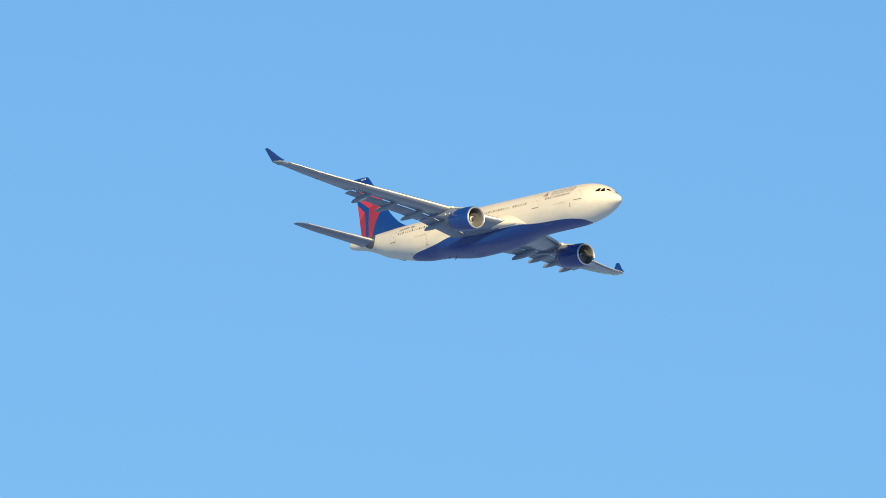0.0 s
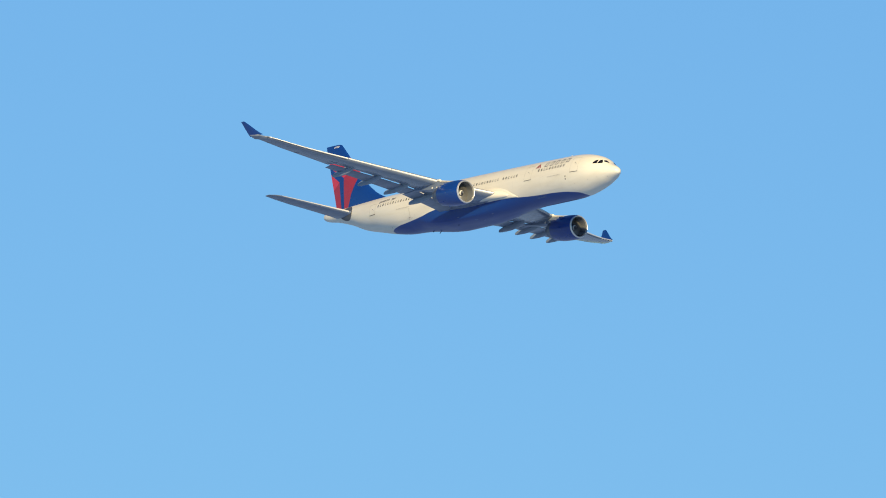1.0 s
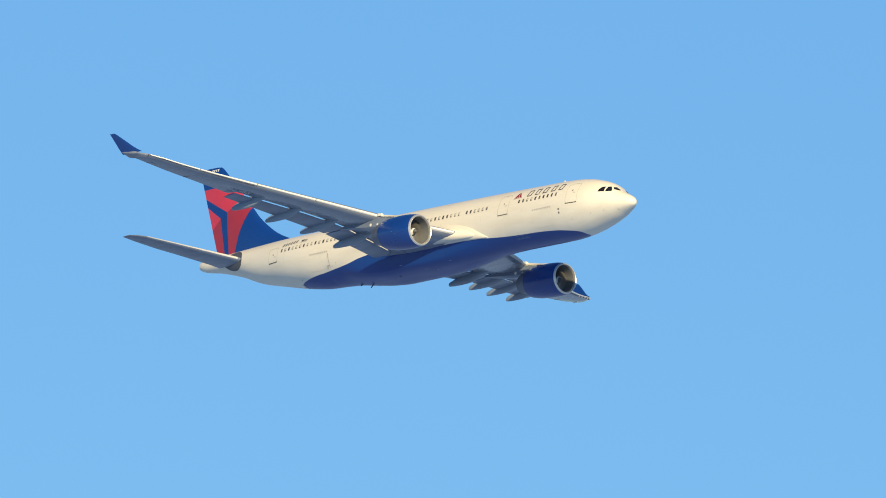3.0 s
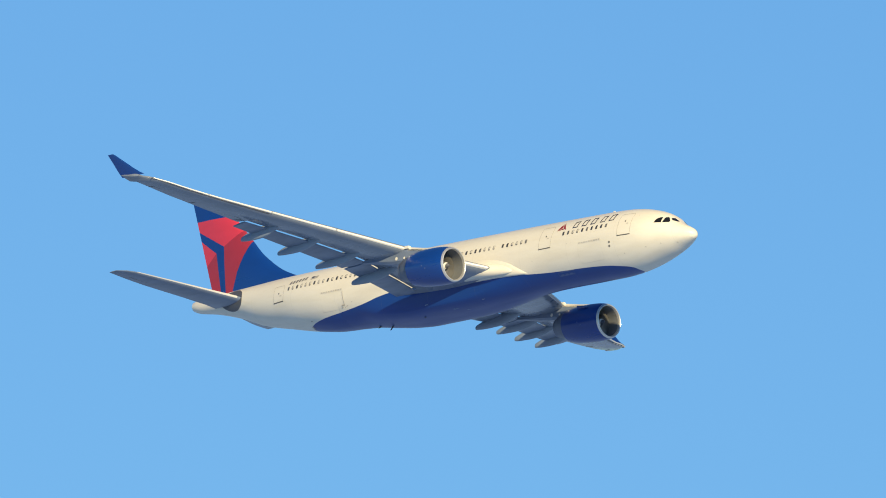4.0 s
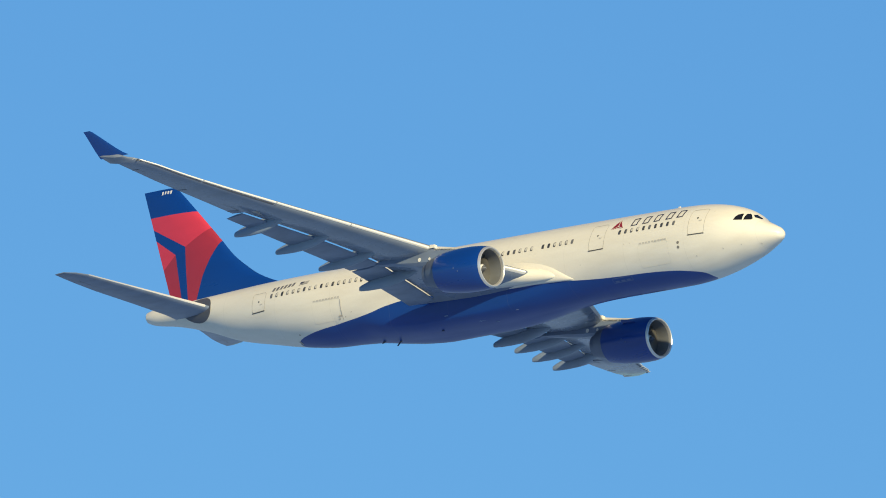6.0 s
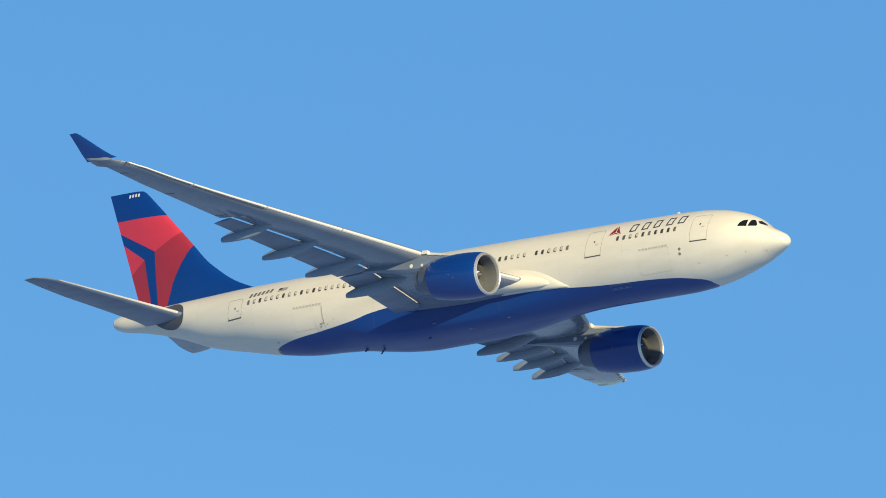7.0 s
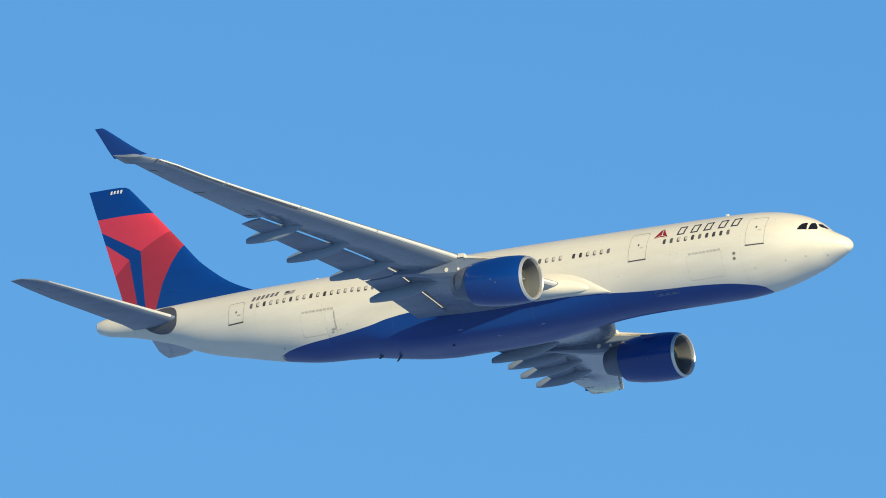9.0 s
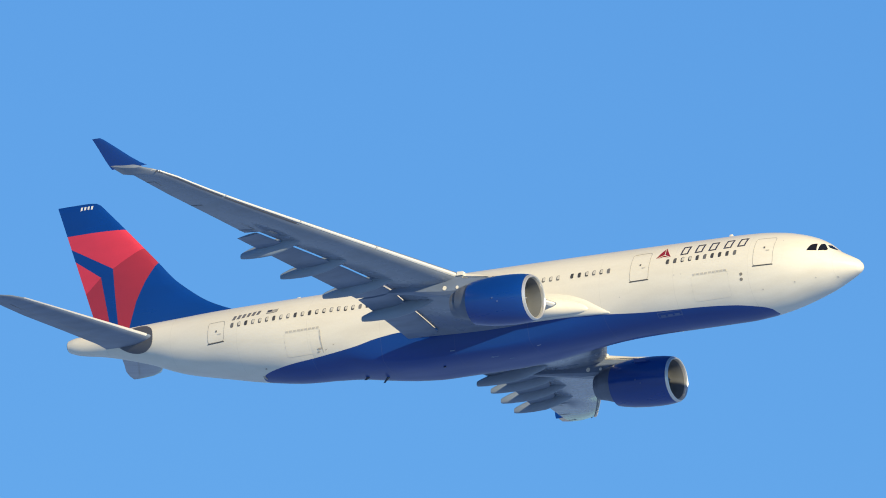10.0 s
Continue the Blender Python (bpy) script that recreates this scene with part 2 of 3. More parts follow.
PANEL_BLUE = weathered("pale blue stencil paint", (0.07, 0.12, 0.30), 0.5)
FAINT_SEAM = weathered("faint panel seam", (0.775, 0.745, 0.665), 0.5)
EMBLEM_RED = weathered("emblem red paint", (0.29, 0.022, 0.035), 0.4)
WHITE_INK = weathered("white lettering paint", (0.78, 0.78, 0.78), 0.4)


def glass_dark(name, lo, hi):
    m, n, l, b = material(name, 0.08, 0, 0.6)
    r = n.new("ShaderNodeMapRange")
    r.inputs["To Min"].default_value, r.inputs["To Max"].default_value = lo, hi
    rnd = n.new("ShaderNodeObjectInfo").outputs["Random"]
    l.new(maths(n, l, "POWER", rnd, 2.2), r.inputs["Value"])
    g = n.new("ShaderNodeCombineColor")
    for i in range(3):
        l.new(r.outputs[0], g.inputs[i])
    l.new(g.outputs[0], b.inputs["Base Color"])
    return m


PANE = glass_dark("cabin pane", 0.06, 0.22)
BLIND_LIT_EDGE = weathered("pale window blind and lit edge", (0.62, 0.60, 0.55), 0.5)
LENS = glass_dark("clear light cover", 0.45, 0.5)
COCKPIT_GLASS = glass_dark("dark cockpit glass", 0.012, 0.014)


# ground out of view, coloured bright blue to bounce fill onto the undersides
def ground_material():
    m, n, l, b = material("unseen blue bounce ground", 0.95)
    co = n.new("ShaderNodeTexCoord").outputs["Object"]
    a, c = n.new("ShaderNodeTexNoise"), n.new("ShaderNodeTexNoise")
    a.inputs["Scale"].default_value, c.inputs["Scale"].default_value = 0.004, 0.3
    l.new(co, a.inputs["Vector"]), l.new(co, c.inputs["Vector"])
    base = mixer(n, l, a.outputs["Fac"], (0.23, 0.37, 0.63), (0.27, 0.41, 0.67))
    l.new(mixer(n, l, maths(n, l, "MULTIPLY", c.outputs["Fac"], 0.5), base, (0.22, 0.36, 0.63)), b.inputs["Base Color"])
    return m


# ---- building helpers ----
ORIGIN = 28.0          # station of the airliner's origin, metres behind the nose


def P(s, y, z):
    """Airliner space from station, side (port positive) and height."""
    return Vector((ORIGIN - s, y, z))


def part(name, bm, mat, parent, label="", smooth=True):
    bmesh.ops.recalc_face_normals(bm, faces=bm.faces)
    me = bpy.data.meshes.new(name)
    bm.to_mesh(me)
    bm.free()
    for x in mat if isinstance(mat, (list, tuple)) else [mat]:
        me.materials.append(x)
    if smooth:
        me.shade_smooth()
        me.set_sharp_from_angle(angle=radians(38))
    ob = new(name, me)
    ob.parent = parent
    return tagged(ob, label)


def loft(rings, cap=True, ring_closed=True, bm=None):
    bm = bm or bmesh.new()
    rows = [[bm.verts.new(p) for p in r] for r in rings]
    for a, b in zip(rows, rows[1:]):
        k = len(a)
        for i in range(k if ring_closed else k - 1):
            j = (i + 1) % k
            bm.faces.new((a[i], a[j], b[j], b[i]))
    if cap:
        bm.faces.new(rows[0])
        bm.faces.new(rows[-1][::-1])
    return bm


def interp(table, x):
    for (a, *u), (b, *v) in zip(table, table[1:]):
        if x <= b:
            k = max(0.0, (x - a) / (b - a))
            return [p + (q - p) * k for p, q in zip(u, v)]
    return list(table[-1][1:])


def smooth_table(table, step):
    """Catmull-Rom samples of a table of stations."""
    xs = [r[0] for r in table]
    cols = list(zip(*[r[1:] for r in table]))
    slopes = []
    for c in cols:
        d = [(c[i + 1] - c[i]) / (xs[i + 1] - xs[i]) for i in range(len(xs) - 1)]
        m = [d[0]] + [0.0 if d[i - 1] * d[i] <= 0 else 2 * d[i - 1] * d[i] / (d[i - 1] + d[i]) for i in range(1, len(d))] + [d[-1]]
        slopes.append(m)
    out = []
    for i in range(len(xs) - 1):
        h = xs[i + 1] - xs[i]
        k = max(1, int(math.ceil(h / step)))
        for q in range(k):
            u = q / k
            row = [xs[i] + u * h]
            for c, m in zip(cols, slopes):
                row.append((2 * u**3 - 3 * u**2 + 1) * c[i] + (u**3 - 2 * u**2 + u) * h * m[i] + (3 * u**2 - 2 * u**3) * c[i + 1] + (u**3 - u**2) * h * m[i + 1])
            out.append(tuple(row))
    out.append(tuple(table[-1]))
    return out


# station, top, bottom, half-width
HULL_TABLE = smooth_table([
    (0.0, -0.54, -0.70, 0.08), (0.06, -0.37, -0.85, 0.26), (0.3, -0.13, -0.99, 0.54), (0.8, 0.15, -1.20, 0.93), (1.5, 0.53, -1.46, 1.38), (2.2, 1.12, -1.76, 1.76),
    (3.0, 1.57, -2.02, 2.10), (4.0, 1.92, -2.31, 2.42), (5.2, 2.20, -2.62, 2.63), (6.8, 2.40, -2.89, 2.77), (8.5, 2.48, -3.00, 2.82),
    (28.0, 2.74, -2.82, 2.82), (38.0, 2.77, -2.82, 2.82), (40.0, 2.77, -2.74, 2.80), (43.0, 2.77, -2.32, 2.62), (46.0, 2.76, -1.68, 2.28), (49.0, 2.70, -0.98, 1.82),
    (52.0, 2.62, 0.13, 1.30), (55.0, 2.52, 0.97, 0.82), (57.0, 2.50, 1.34, 0.54), (57.6, 2.38, 1.58, 0.38)], 0.5)


def hull_at(s):
    return interp(HULL_TABLE, s)


def skin(s, z, side=-1, out=0.0):
    """Point of the hull's side at that station and height."""
    top, bot, w = hull_at(s)
    zc, rz = (top + bot) / 2, (top - bot) / 2
    k = max(-0.999, min(0.999, (z - zc) / rz))
    y = w * math.sqrt(1 - k * k)
    nrm = Vector((0, side * y / w**2, (z - zc) / rz**2)).normalized()
    return P(s, side * y, z) + nrm * out


def skin_patch(poly, side=-1, out=0.015, cell=0.35):
    """A painted or fitted shape that follows the hull: a polygon of (station, height), cut fine enough to bend."""
    bm = bmesh.new()
    bm.faces.new([bm.verts.new((s, 0, z)) for s, z in poly])
    for axis in (0, 2):
        lo, hi = min(p[axis // 2] for p in poly), max(p[axis // 2] for p in poly)
        k = int((hi - lo) / cell)
        for i in range(1, k + 1):
            co, no = [0, 0, 0], [0, 0, 0]
            co[axis], no[axis] = lo + (hi - lo) * i / (k + 1), 1
            bmesh.ops.bisect_plane(bm, geom=bm.verts[:] + bm.edges[:] + bm.faces[:], plane_co=co, plane_no=no)
    for v in bm.verts:
        v.co = skin(v.co.x, v.co.z, side, out)
    return bm


def skin_frame(s0, s1, z0, z1, width, side=-1, out=0.012, round_=0.18):
    """A closed seam round a door."""
    pts = []
    for cx, cz, a0 in ((s1 - round_, z1 - round_, 0), (s0 + round_, z1 - round_, 90), (s0 + round_, z0 + round_, 180), (s1 - round_, z0 + round_, 270)):
        for q in range(4):
            a = radians(a0 + 30 * q)
            pts.append((cx + math.cos(a) * round_, cz + math.sin(a) * round_, math.cos(a), math.sin(a)))
    dense = []
    for (a, b) in zip(pts, pts[1:] + pts[:1]):
        k = max(1, int(max(abs(a[0] - b[0]), abs(a[1] - b[1])) / 0.3))
        for q in range(k):
            dense.append([x + (y - x) * q / k for x, y in zip(a, b)])
    bm = bmesh.new()
    rings = []
    for s, z, u, w in dense:
        rings.append((bm.verts.new(skin(s, z, side, out)), bm.verts.new(skin(s - u * width, z - w * width, side, out))))
    for a, b in zip(rings, rings[1:] + rings[:1]):
        bm.faces.new((a[0], b[0], b[1], a[1]))
    return bm


AIRFOIL = [(0.0, 0.0), (0.006, 0.10), (0.025, 0.22), (0.07, 0.36), (0.15, 0.46), (0.28, 0.52), (0.42, 0.52), (0.56, 0.46), (0.70, 0.34), (0.84, 0.19), (1.0, 0.015)]


def section(le, te, thick, upright=False):
    """Ring of an airfoil from the leading-edge point to the trailing-edge point (station, y, z); thick in metres."""
    (s0, y0, z0), (s1, y1, z1) = le, te
    up, low = [], []
    for u, h in AIRFOIL:
        s, y, z = s0 + (s1 - s0) * u, y0 + (y1 - y0) * u, z0 + (z1 - z0) * u
        d = h * thick
        up.append(P(s, y + (d if upright else 0), z + (0 if upright else d)))
        low.append(P(s, y - (d if upright else 0), z - (0 if upright else d * 0.92)))
    return up + low[:0:-1]


def plate(a, b, c, d, t):
    """A slab between four corners, t thick, with a bevelled rim."""
    a, b, c, d = (Vector(v) for v in (a, b, c, d))
    nrm = (b - a).cross(d - a).normalized() * t / 2
    bm = bmesh.new()
    lo, hi = [bm.verts.new(v - nrm) for v in (a, b, c, d)], [bm.verts.new(v + nrm) for v in (a, b, c, d)]
    bm.faces.new(lo[::-1]), bm.faces.new(hi)
    for i in range(4):
        bm.faces.new((lo[i], lo[(i + 1) % 4], hi[(i + 1) % 4], hi[i]))
    return bm


def revolve(profile, centre, tilt=0.0, seg=48, squash=1.0):
    """Rings round a nearly level axis: profile of (station, radius); centre gives (y, z) at station 0 of the table."""
    y0, z0, s0 = centre
    return [[P(s, y0 + r * math.cos(2 * math.pi * k / seg), z0 + tilt * (s - s0) + squash * r * math.sin(2 * math.pi * k / seg)) for k in range(seg)] for s, r in profile]


# ---- setting ----
# added sheet below the view; its blue lifts the airliner's shaded side
bm = bmesh.new()
bmesh.ops.create_grid(bm, x_segments=24, y_segments=24, size=4800)
ground = part("ground", bm, ground_material(), None)
tagged(ground, "unseen blue-tinted ground reaching the horizon, added for bounce light", "ground", kind="structure")

# ---- the airliner ----
airliner = tagged(new("airliner"), "white and dark blue twin-engine airliner with red tail emblem, climbing", "airliner")


# station and share of the swelling under the wing root
SWELL = smooth_table([(14.6, 0.0), (16, .04), (17.5, .14), (19.2, .34), (21, .62), (23.5, .91), (26, 1.0), (30.5, 1.0), (32.5, .86), (34.5, .55), (36.6, .16), (38.4, 0.0)], 0.4)


def belly(s, b, a, out=0.004):
    """Point of the belly fairing at a station, share of swelling and angle round the hull."""
    top, bot, w = hull_at(s)
    zc, rz = (top + bot) / 2, (top - bot) / 2
    ca, sa = math.cos(radians(a)), math.sin(radians(a))
    u = min(1.0, max(0.0, (90 - abs(a + 90) - 9) / 38))
    f = b * u * u * (3 - 2 * u)
    y, z = (w + out) * ca, zc + (rz + out) * sa
    by, bz = (2.70 + out) * math.copysign(abs(ca) ** .62, ca), -1.62 - (1.90 + out) * abs(sa) ** .62
    return P(s, y + (by - y) * f, z + (bz - z) * f)


def build_fuselage():
    seg = 72
    rings = []
    for s, top, bot, w in HULL_TABLE:
        zc, rz = (top + bot) / 2, (top - bot) / 2
        rings.append([P(s, w * math.cos(2 * math.pi * (k + .5) / seg), zc + rz * math.sin(2 * math.pi * (k + .5) / seg)) for k in range(seg)])
    hull = part("fuselage", loft(rings), HULL, airliner, "cream-white fuselage with dark blue belly")
    # blue fairing under the wing root: a shell that swells smoothly out of the hull
    rings = [[belly(s, b, -8 - 164 * k / 80) for k in range(81)] for s, b in SWELL]
    part("belly_fairing", loft(rings, cap=False, ring_closed=False), HULL, airliner, "dark blue bulging wing-root fairing")
    # drains, beacons and scuffed panels on the fairing
    def belly_patch(name, s, a, length, width, out, mat, label=""):
        bm = bmesh.new()
        low, high = [], []
        for q, r in ((-1, -1), (1, -1), (1, 1), (-1, 1)):
            st, an = s + q * length / 2, a + r * width * 10
            b = interp(SWELL, st)[0]
            low.append(bm.verts.new(belly(st, b, an, 0.0)))
            high.append(bm.verts.new(belly(st, b, an, out)))
        bm.faces.new(high)
        for q in range(4):
            bm.faces.new((low[q], low[(q + 1) % 4], high[(q + 1) % 4], high[q]))
        return part(name, bm, mat, hull, label)
    for s, a, length, width in ((25.6, -110, .55, .05), (25.75, -110, .1, .2), (24.7, -98, .3, .06), (22.3, -118, .25, .05), (28.2, -140, .3, .05)):
        belly_patch("belly_mark", s, a, length, width, .02, SCUFF, "pale scuffed belly panel")
    belly_patch("beacon", 29.4, -103, .16, .05, .08, SEAL_GREY, "dark belly beacon")
    for s in (22.9, 26.2, 29.8, 33.0):
        belly_patch("belly_seam", s, -128, .03, 2.6, .007, BELLY_SEAM)
    return hull


hull = build_fuselage()


def build_windows():
    """Cabin panes, each with its own frame, both sides."""
    stations = [7.74 + 0.533 * i for i in range(10)] + [16.76 + 0.525 * i for i in range(6)] + [20.40 + 0.522 * i for i in range(22)] + [33.68 + 0.529 * i for i in range(21)]
    rnd = random.Random(5)
    def pill(s, z, w, h):
        pts = []
        for k in range(12):
            a = 2 * math.pi * k / 12
            pts.append((s + w / 2 * math.copysign(abs(math.cos(a)) ** 0.6, math.cos(a)), z + h / 2 * math.copysign(abs(math.sin(a)) ** 0.6, math.sin(a))))
        return pts
    for side in (-1, 1):
        for s in stations:
            z = 0.60 + 0.0085 * (s - 7.7) - (0.06 if 16 < s < 36 else 0)
            bm = skin_patch(pill(s, z, 0.25, 0.36), side, 0.012, 9)
            # lowered blind behind the pane; a pale strip paints in its lit forward reveal
            drawn = rnd.random() < .5
            for poly in ([pill(s - .015, z + .03, .17, .25)] if drawn else []) + [pill(s - .112, z, .045, .28)]:
                f = bm.faces.new([bm.verts.new(skin(u, v, side, .017)) for u, v in poly])
                f.material_index = 1
            part("cabin_window", bm, [PANE, BLIND_LIT_EDGE], hull)


def build_doors():
    for side in (-1, 1):
        for s0, s1, z0, z1 in ((5.06, 6.42, -0.50, 1.44), (13.84, 15.20, -0.36, 1.57), (44.86, 46.15, -0.04, 1.36)):
            door = part("passenger_door", skin_frame(s0, s1, z0, z1, 0.032, side), DOOR_SEAM, hull, "white cabin door with thin dark seam")
            part("door_sill", skin_patch([(s0, z0 - 0.05), (s1, z0 - 0.05), (s1, z0 + 0.015), (s0, z0 + 0.015)], side, 0.02), SILL, door)
            sm = (s0 + s1) / 2
            part("door_window", skin_patch([(sm - .09, .62), (sm + .02, .62), (sm + .02, .75), (sm - .09, .75)], side, 0.018), PANE, door)
            part("door_handle", skin_patch([(sm - .42, .42), (sm - .18, .42), (sm - .18, .50), (sm - .42, .50)], side, 0.02), PALE_SEAM, door)
    # cargo doors with hinge dashes along the top
    for s0, s1, z0, z1 in ((8.15, 10.8, -2.1, -0.58), (37.6, 40.25, -1.75, -0.30)):
        cargo = part("cargo_door", skin_frame(s0, s1, z0, z1, 0.03, -1, 0.01), FAINT_SEAM, hull, "cargo door with faint seam")
        n = 9
        for i in range(n):
            a = s0 + 0.08 + (s1 - s0 - .16) * i / n
            part("hinge", skin_patch([(a, z1 + .02), (a + .2, z1 + .02), (a + .2, z1 + .12), (a, z1 + .12)], -1, 0.02), PALE_SEAM, cargo)
    # heavier forward seam and oily stains at the aft cargo door
    part("seam", skin_patch([(37.58, -1.75), (37.62, -1.75), (37.62, -.42), (37.58, -.42)], -1, .055), DOOR_SEAM, hull)
    rnd = random.Random(11)
    for s, z, a, b in ((37.75, -1.52, .22, .06), (37.3, -1.62, .16, .05), (36.75, -1.42, .09, .07), (37.9, -1.68, .12, .05), (42.2, -2.02, .10, .05), (42.75, -2.28, .12, .06)):
        pts = [(s + a * rnd.uniform(.6, 1.1) * math.cos(k * .6283), z + b * rnd.uniform(.6, 1.1) * math.sin(k * .6283)) for k in range(10)]
        part("stain", skin_patch(pts, -1, .055 if s < 38 else .013, 9), GRIME, hull, "small oily stain")
    # service panel on the blue belly
    panel = part("service_panel", skin_frame(12.0, 13.75, -2.58, -2.32, 0.04, -1, 0.012, 0.05), PANEL_BLUE, hull, "small framed belly panel")
    for s in (12.2, 12.7, 13.2):
        part("label_bar", skin_patch([(s, -2.55), (s + .35, -2.55), (s + .35, -2.46), (s, -2.46)], -1, 0.02), PANEL_BLUE, panel)
    # outflow ports and static plates
    for s, z in ((7.25, -0.91), (7.27, -1.22)):
        pts = [(s + .11 * math.cos(k * .7854), z + .10 * math.sin(k * .7854)) for k in range(8)]
        part("port", skin_patch(pts, -1, 0.014, 9), SEAM, hull)
    for s, z, r in ((2.6, -1.40, .07), (1.4, -1.30, .06), (4.57, 1.12, .06), (12.0, -.35, .06), (11.5, -.35, .05), (3.9, -1.6, .08), (6.0, -1.9, .07), (16.0, -1.2, .06)):
        pts = [(s + r * math.cos(k * .7854), z + r * math.sin(k * .7854)) for k in range(8)]
        part("probe_plate", skin_patch([(s + .6 * (u - s), z + .6 * (w - z)) for u, w in pts], -1, 0.014, 9), PALE_SEAM, hull)


def build_cockpit():
    """Six panes, rounded off at the corners."""
    panes = [[(2.98, 0.26), (2.88, 0.56), (2.77, 0.72), (2.62, 0.79), (2.49, 0.80), (2.40, 0.26)],
             [(2.32, 0.26), (2.33, 0.80), (2.20, 0.86), (2.08, 0.74), (1.87, 0.42), (1.88, 0.30)],
             [(2.05, 0.80), (1.84, 0.55), (1.69, 0.51), (1.56, 0.48), (1.54, 0.52), (1.64, 0.61), (1.80, 0.73), (1.97, 0.86)]]
    for side in (-1, 1):
        for pts in panes:
            part("cockpit_window", skin_patch(pts, side, 0.016, 0.12), COCKPIT_GLASS, hull, "dark cockpit pane")


def build_markings():
    # airline name as five slanted plain open blocks
    lean = -0.12
    def stroke(s0, s1, z0, z1):
        return [(s0 + lean * (z0 - 0.95), z0), (s1 + lean * (z0 - 0.95), z0), (s1 + lean * (z1 - 0.95), z1), (s0 + lean * (z1 - 0.95), z1)]
    for side in (-1, 1):
        for base in (11.74, 10.72, 9.74, 8.66, 7.70):
            for s0, s1, z0, z1 in ((base, base - .11, 1.0, 1.64), (base - .45, base - .56, 1.0, 1.64), (base - .11, base - .45, 1.0, 1.085), (base - .11, base - .45, 1.555, 1.64)):
                part("lettering", skin_patch(stroke(s0, s1, z0, z1), side, 0.014), INK, hull, "dark plain block of the airline name")
        part("emblem", skin_patch([(13.46, .98), (12.98, 1.72), (12.90, 1.22)], side, 0.014), EMBLEM_RED, hull, "small red emblem panel")
        part("emblem", skin_patch([(12.93, 1.76), (12.40, .98), (12.84, 1.20)], side, 0.014), EMBLEM_RED, hull, "small red emblem panel")
        part("emblem", skin_patch([(13.36, .97), (12.92, 1.16), (12.50, .97), (12.92, 1.06)], side, 0.014), EMBLEM_RED, hull, "small red emblem panel")
        # registration as one row of plain bars, flag patch
        for i in range(6):
            s = 44.36 - i * .36
            z = 1.27 + .02 * i
            part("marking_bar", skin_patch([(s, z), (s - .22, z), (s - .32, z + .30), (s - .10, z + .30)], side, 0.014), GREY_INK, hull)
        flag = part("flag", skin_patch([(41.8, 1.30), (41.0, 1.34), (40.92, 1.62), (41.72, 1.58)], side, 0.012), PALE_SEAM, hull, "small striped flag")
        for i in range(3):
            z = 1.32 + i * .09
            part("stripe", skin_patch([(41.78 - .02 * i, z), (40.98 - .02 * i, z + .04), (40.97 - .02 * i, z + .07), (41.77 - .02 * i, z + .03)], side, 0.018), GREY_INK, flag)
        part("canton", skin_patch([(41.74, 1.45), (41.42, 1.46), (41.4, 1.60), (41.72, 1.585)], side, 0.022), INK, flag)


def blade(name, s, z, height, chord, rake, mat, label="", y=0.0):
    rings = []
    for k in (0, .5, 1):
        c, zz = chord * (1 - .45 * k), z + height * k
        rings.append([P(s + rake * k + c * u, y + h * .09 * chord * sg, zz) for u, h, sg in ((0, 0, 1), (.2, .6, 1), (.6, .6, 1), (1, 0, 1), (.6, .6, -1), (.2, .6, -1))])
    return part(name, loft(rings), mat, hull, label)


def build_aerials():
    blade("antenna", 9.15, 2.38, .42, .42, .22, PAINT_WHITE, "white blade antenna")
    blade("antenna", 40.5, 2.7, .3, .4, .2, PAINT_WHITE, "white blade antenna")
    blade("antenna", 33.9, -3.18, -.42, .28, .42, SEAL_GREY, "dark blade antenna")
    blade("antenna", 35.3, -3.0, -.22, .4, .35, SEAL_GREY, "dark blade antenna")
    # exhaust of the tail power unit
    prof = [(57.5, .34), (57.66, .33), (57.68, .29), (57.55, .26)]
    part("tail_exhaust", loft(revolve(prof, (0, 1.98, 57.6), 0, 24)), FLAP_GREY, hull, "grey tail exhaust pipe")


# ---- wings ----
DIHEDRAL = [(0.0, -1.95), (2.3, -1.42), (3.0, -1.32), (4.4, -1.10), (9.4, -0.50), (16.6, 0.42), (22.0, 1.13), (26.0, 1.68), (29.3, 2.25), (29.5, 2.4)]
LEAD = [(0.0, 18.2), (2.25, 19.3), (3.0, 19.9), (4.4, 20.8), (9.4, 23.6), (28.1, 34.05), (28.6, 34.45), (29.0, 34.95), (29.4, 35.6)]
TRAIL = [(0.0, 30.3), (9.5, 30.6), (21.2, 33.85), (28.9, 36.3), (29.0, 37.0), (29.4, 37.7)]
THICK = [(0.0, 1.5), (2.3, 0.9), (3.0, 0.95), (4.4, 1.05), (9.4, 0.86), (20, 0.5), (29.75, 0.22)]
DROOP = [(0.0, 0.45), (2.8, 0.45), (9.4, 0.42), (20, 0.36), (28.9, 0.2), (29.4, -0.3)]
NOSE_DROP = [(0.0, 0.0), (3.0, 0.0), (4.4, 0.10), (9.4, 0.24), (14, 0.20), (24, 0.17), (28.1, 0.06), (29.4, 0.0)]


FLEX = {"rise": 0.0, "aft": 0.0}      # extra bend of the port wing in the turn, up and aft


def wing_ends(y):
    z = interp(DIHEDRAL, y)[0] + FLEX["rise"] * max(0.0, (y - 15) / 14.4) ** 2
    aft = FLEX["aft"] * max(0.0, (y - 12) / 17)
    return (interp(LEAD, y)[0] + aft, z - interp(NOSE_DROP, y)[0]), (interp(TRAIL, y)[0] + aft, z - interp(DROOP, y)[0])


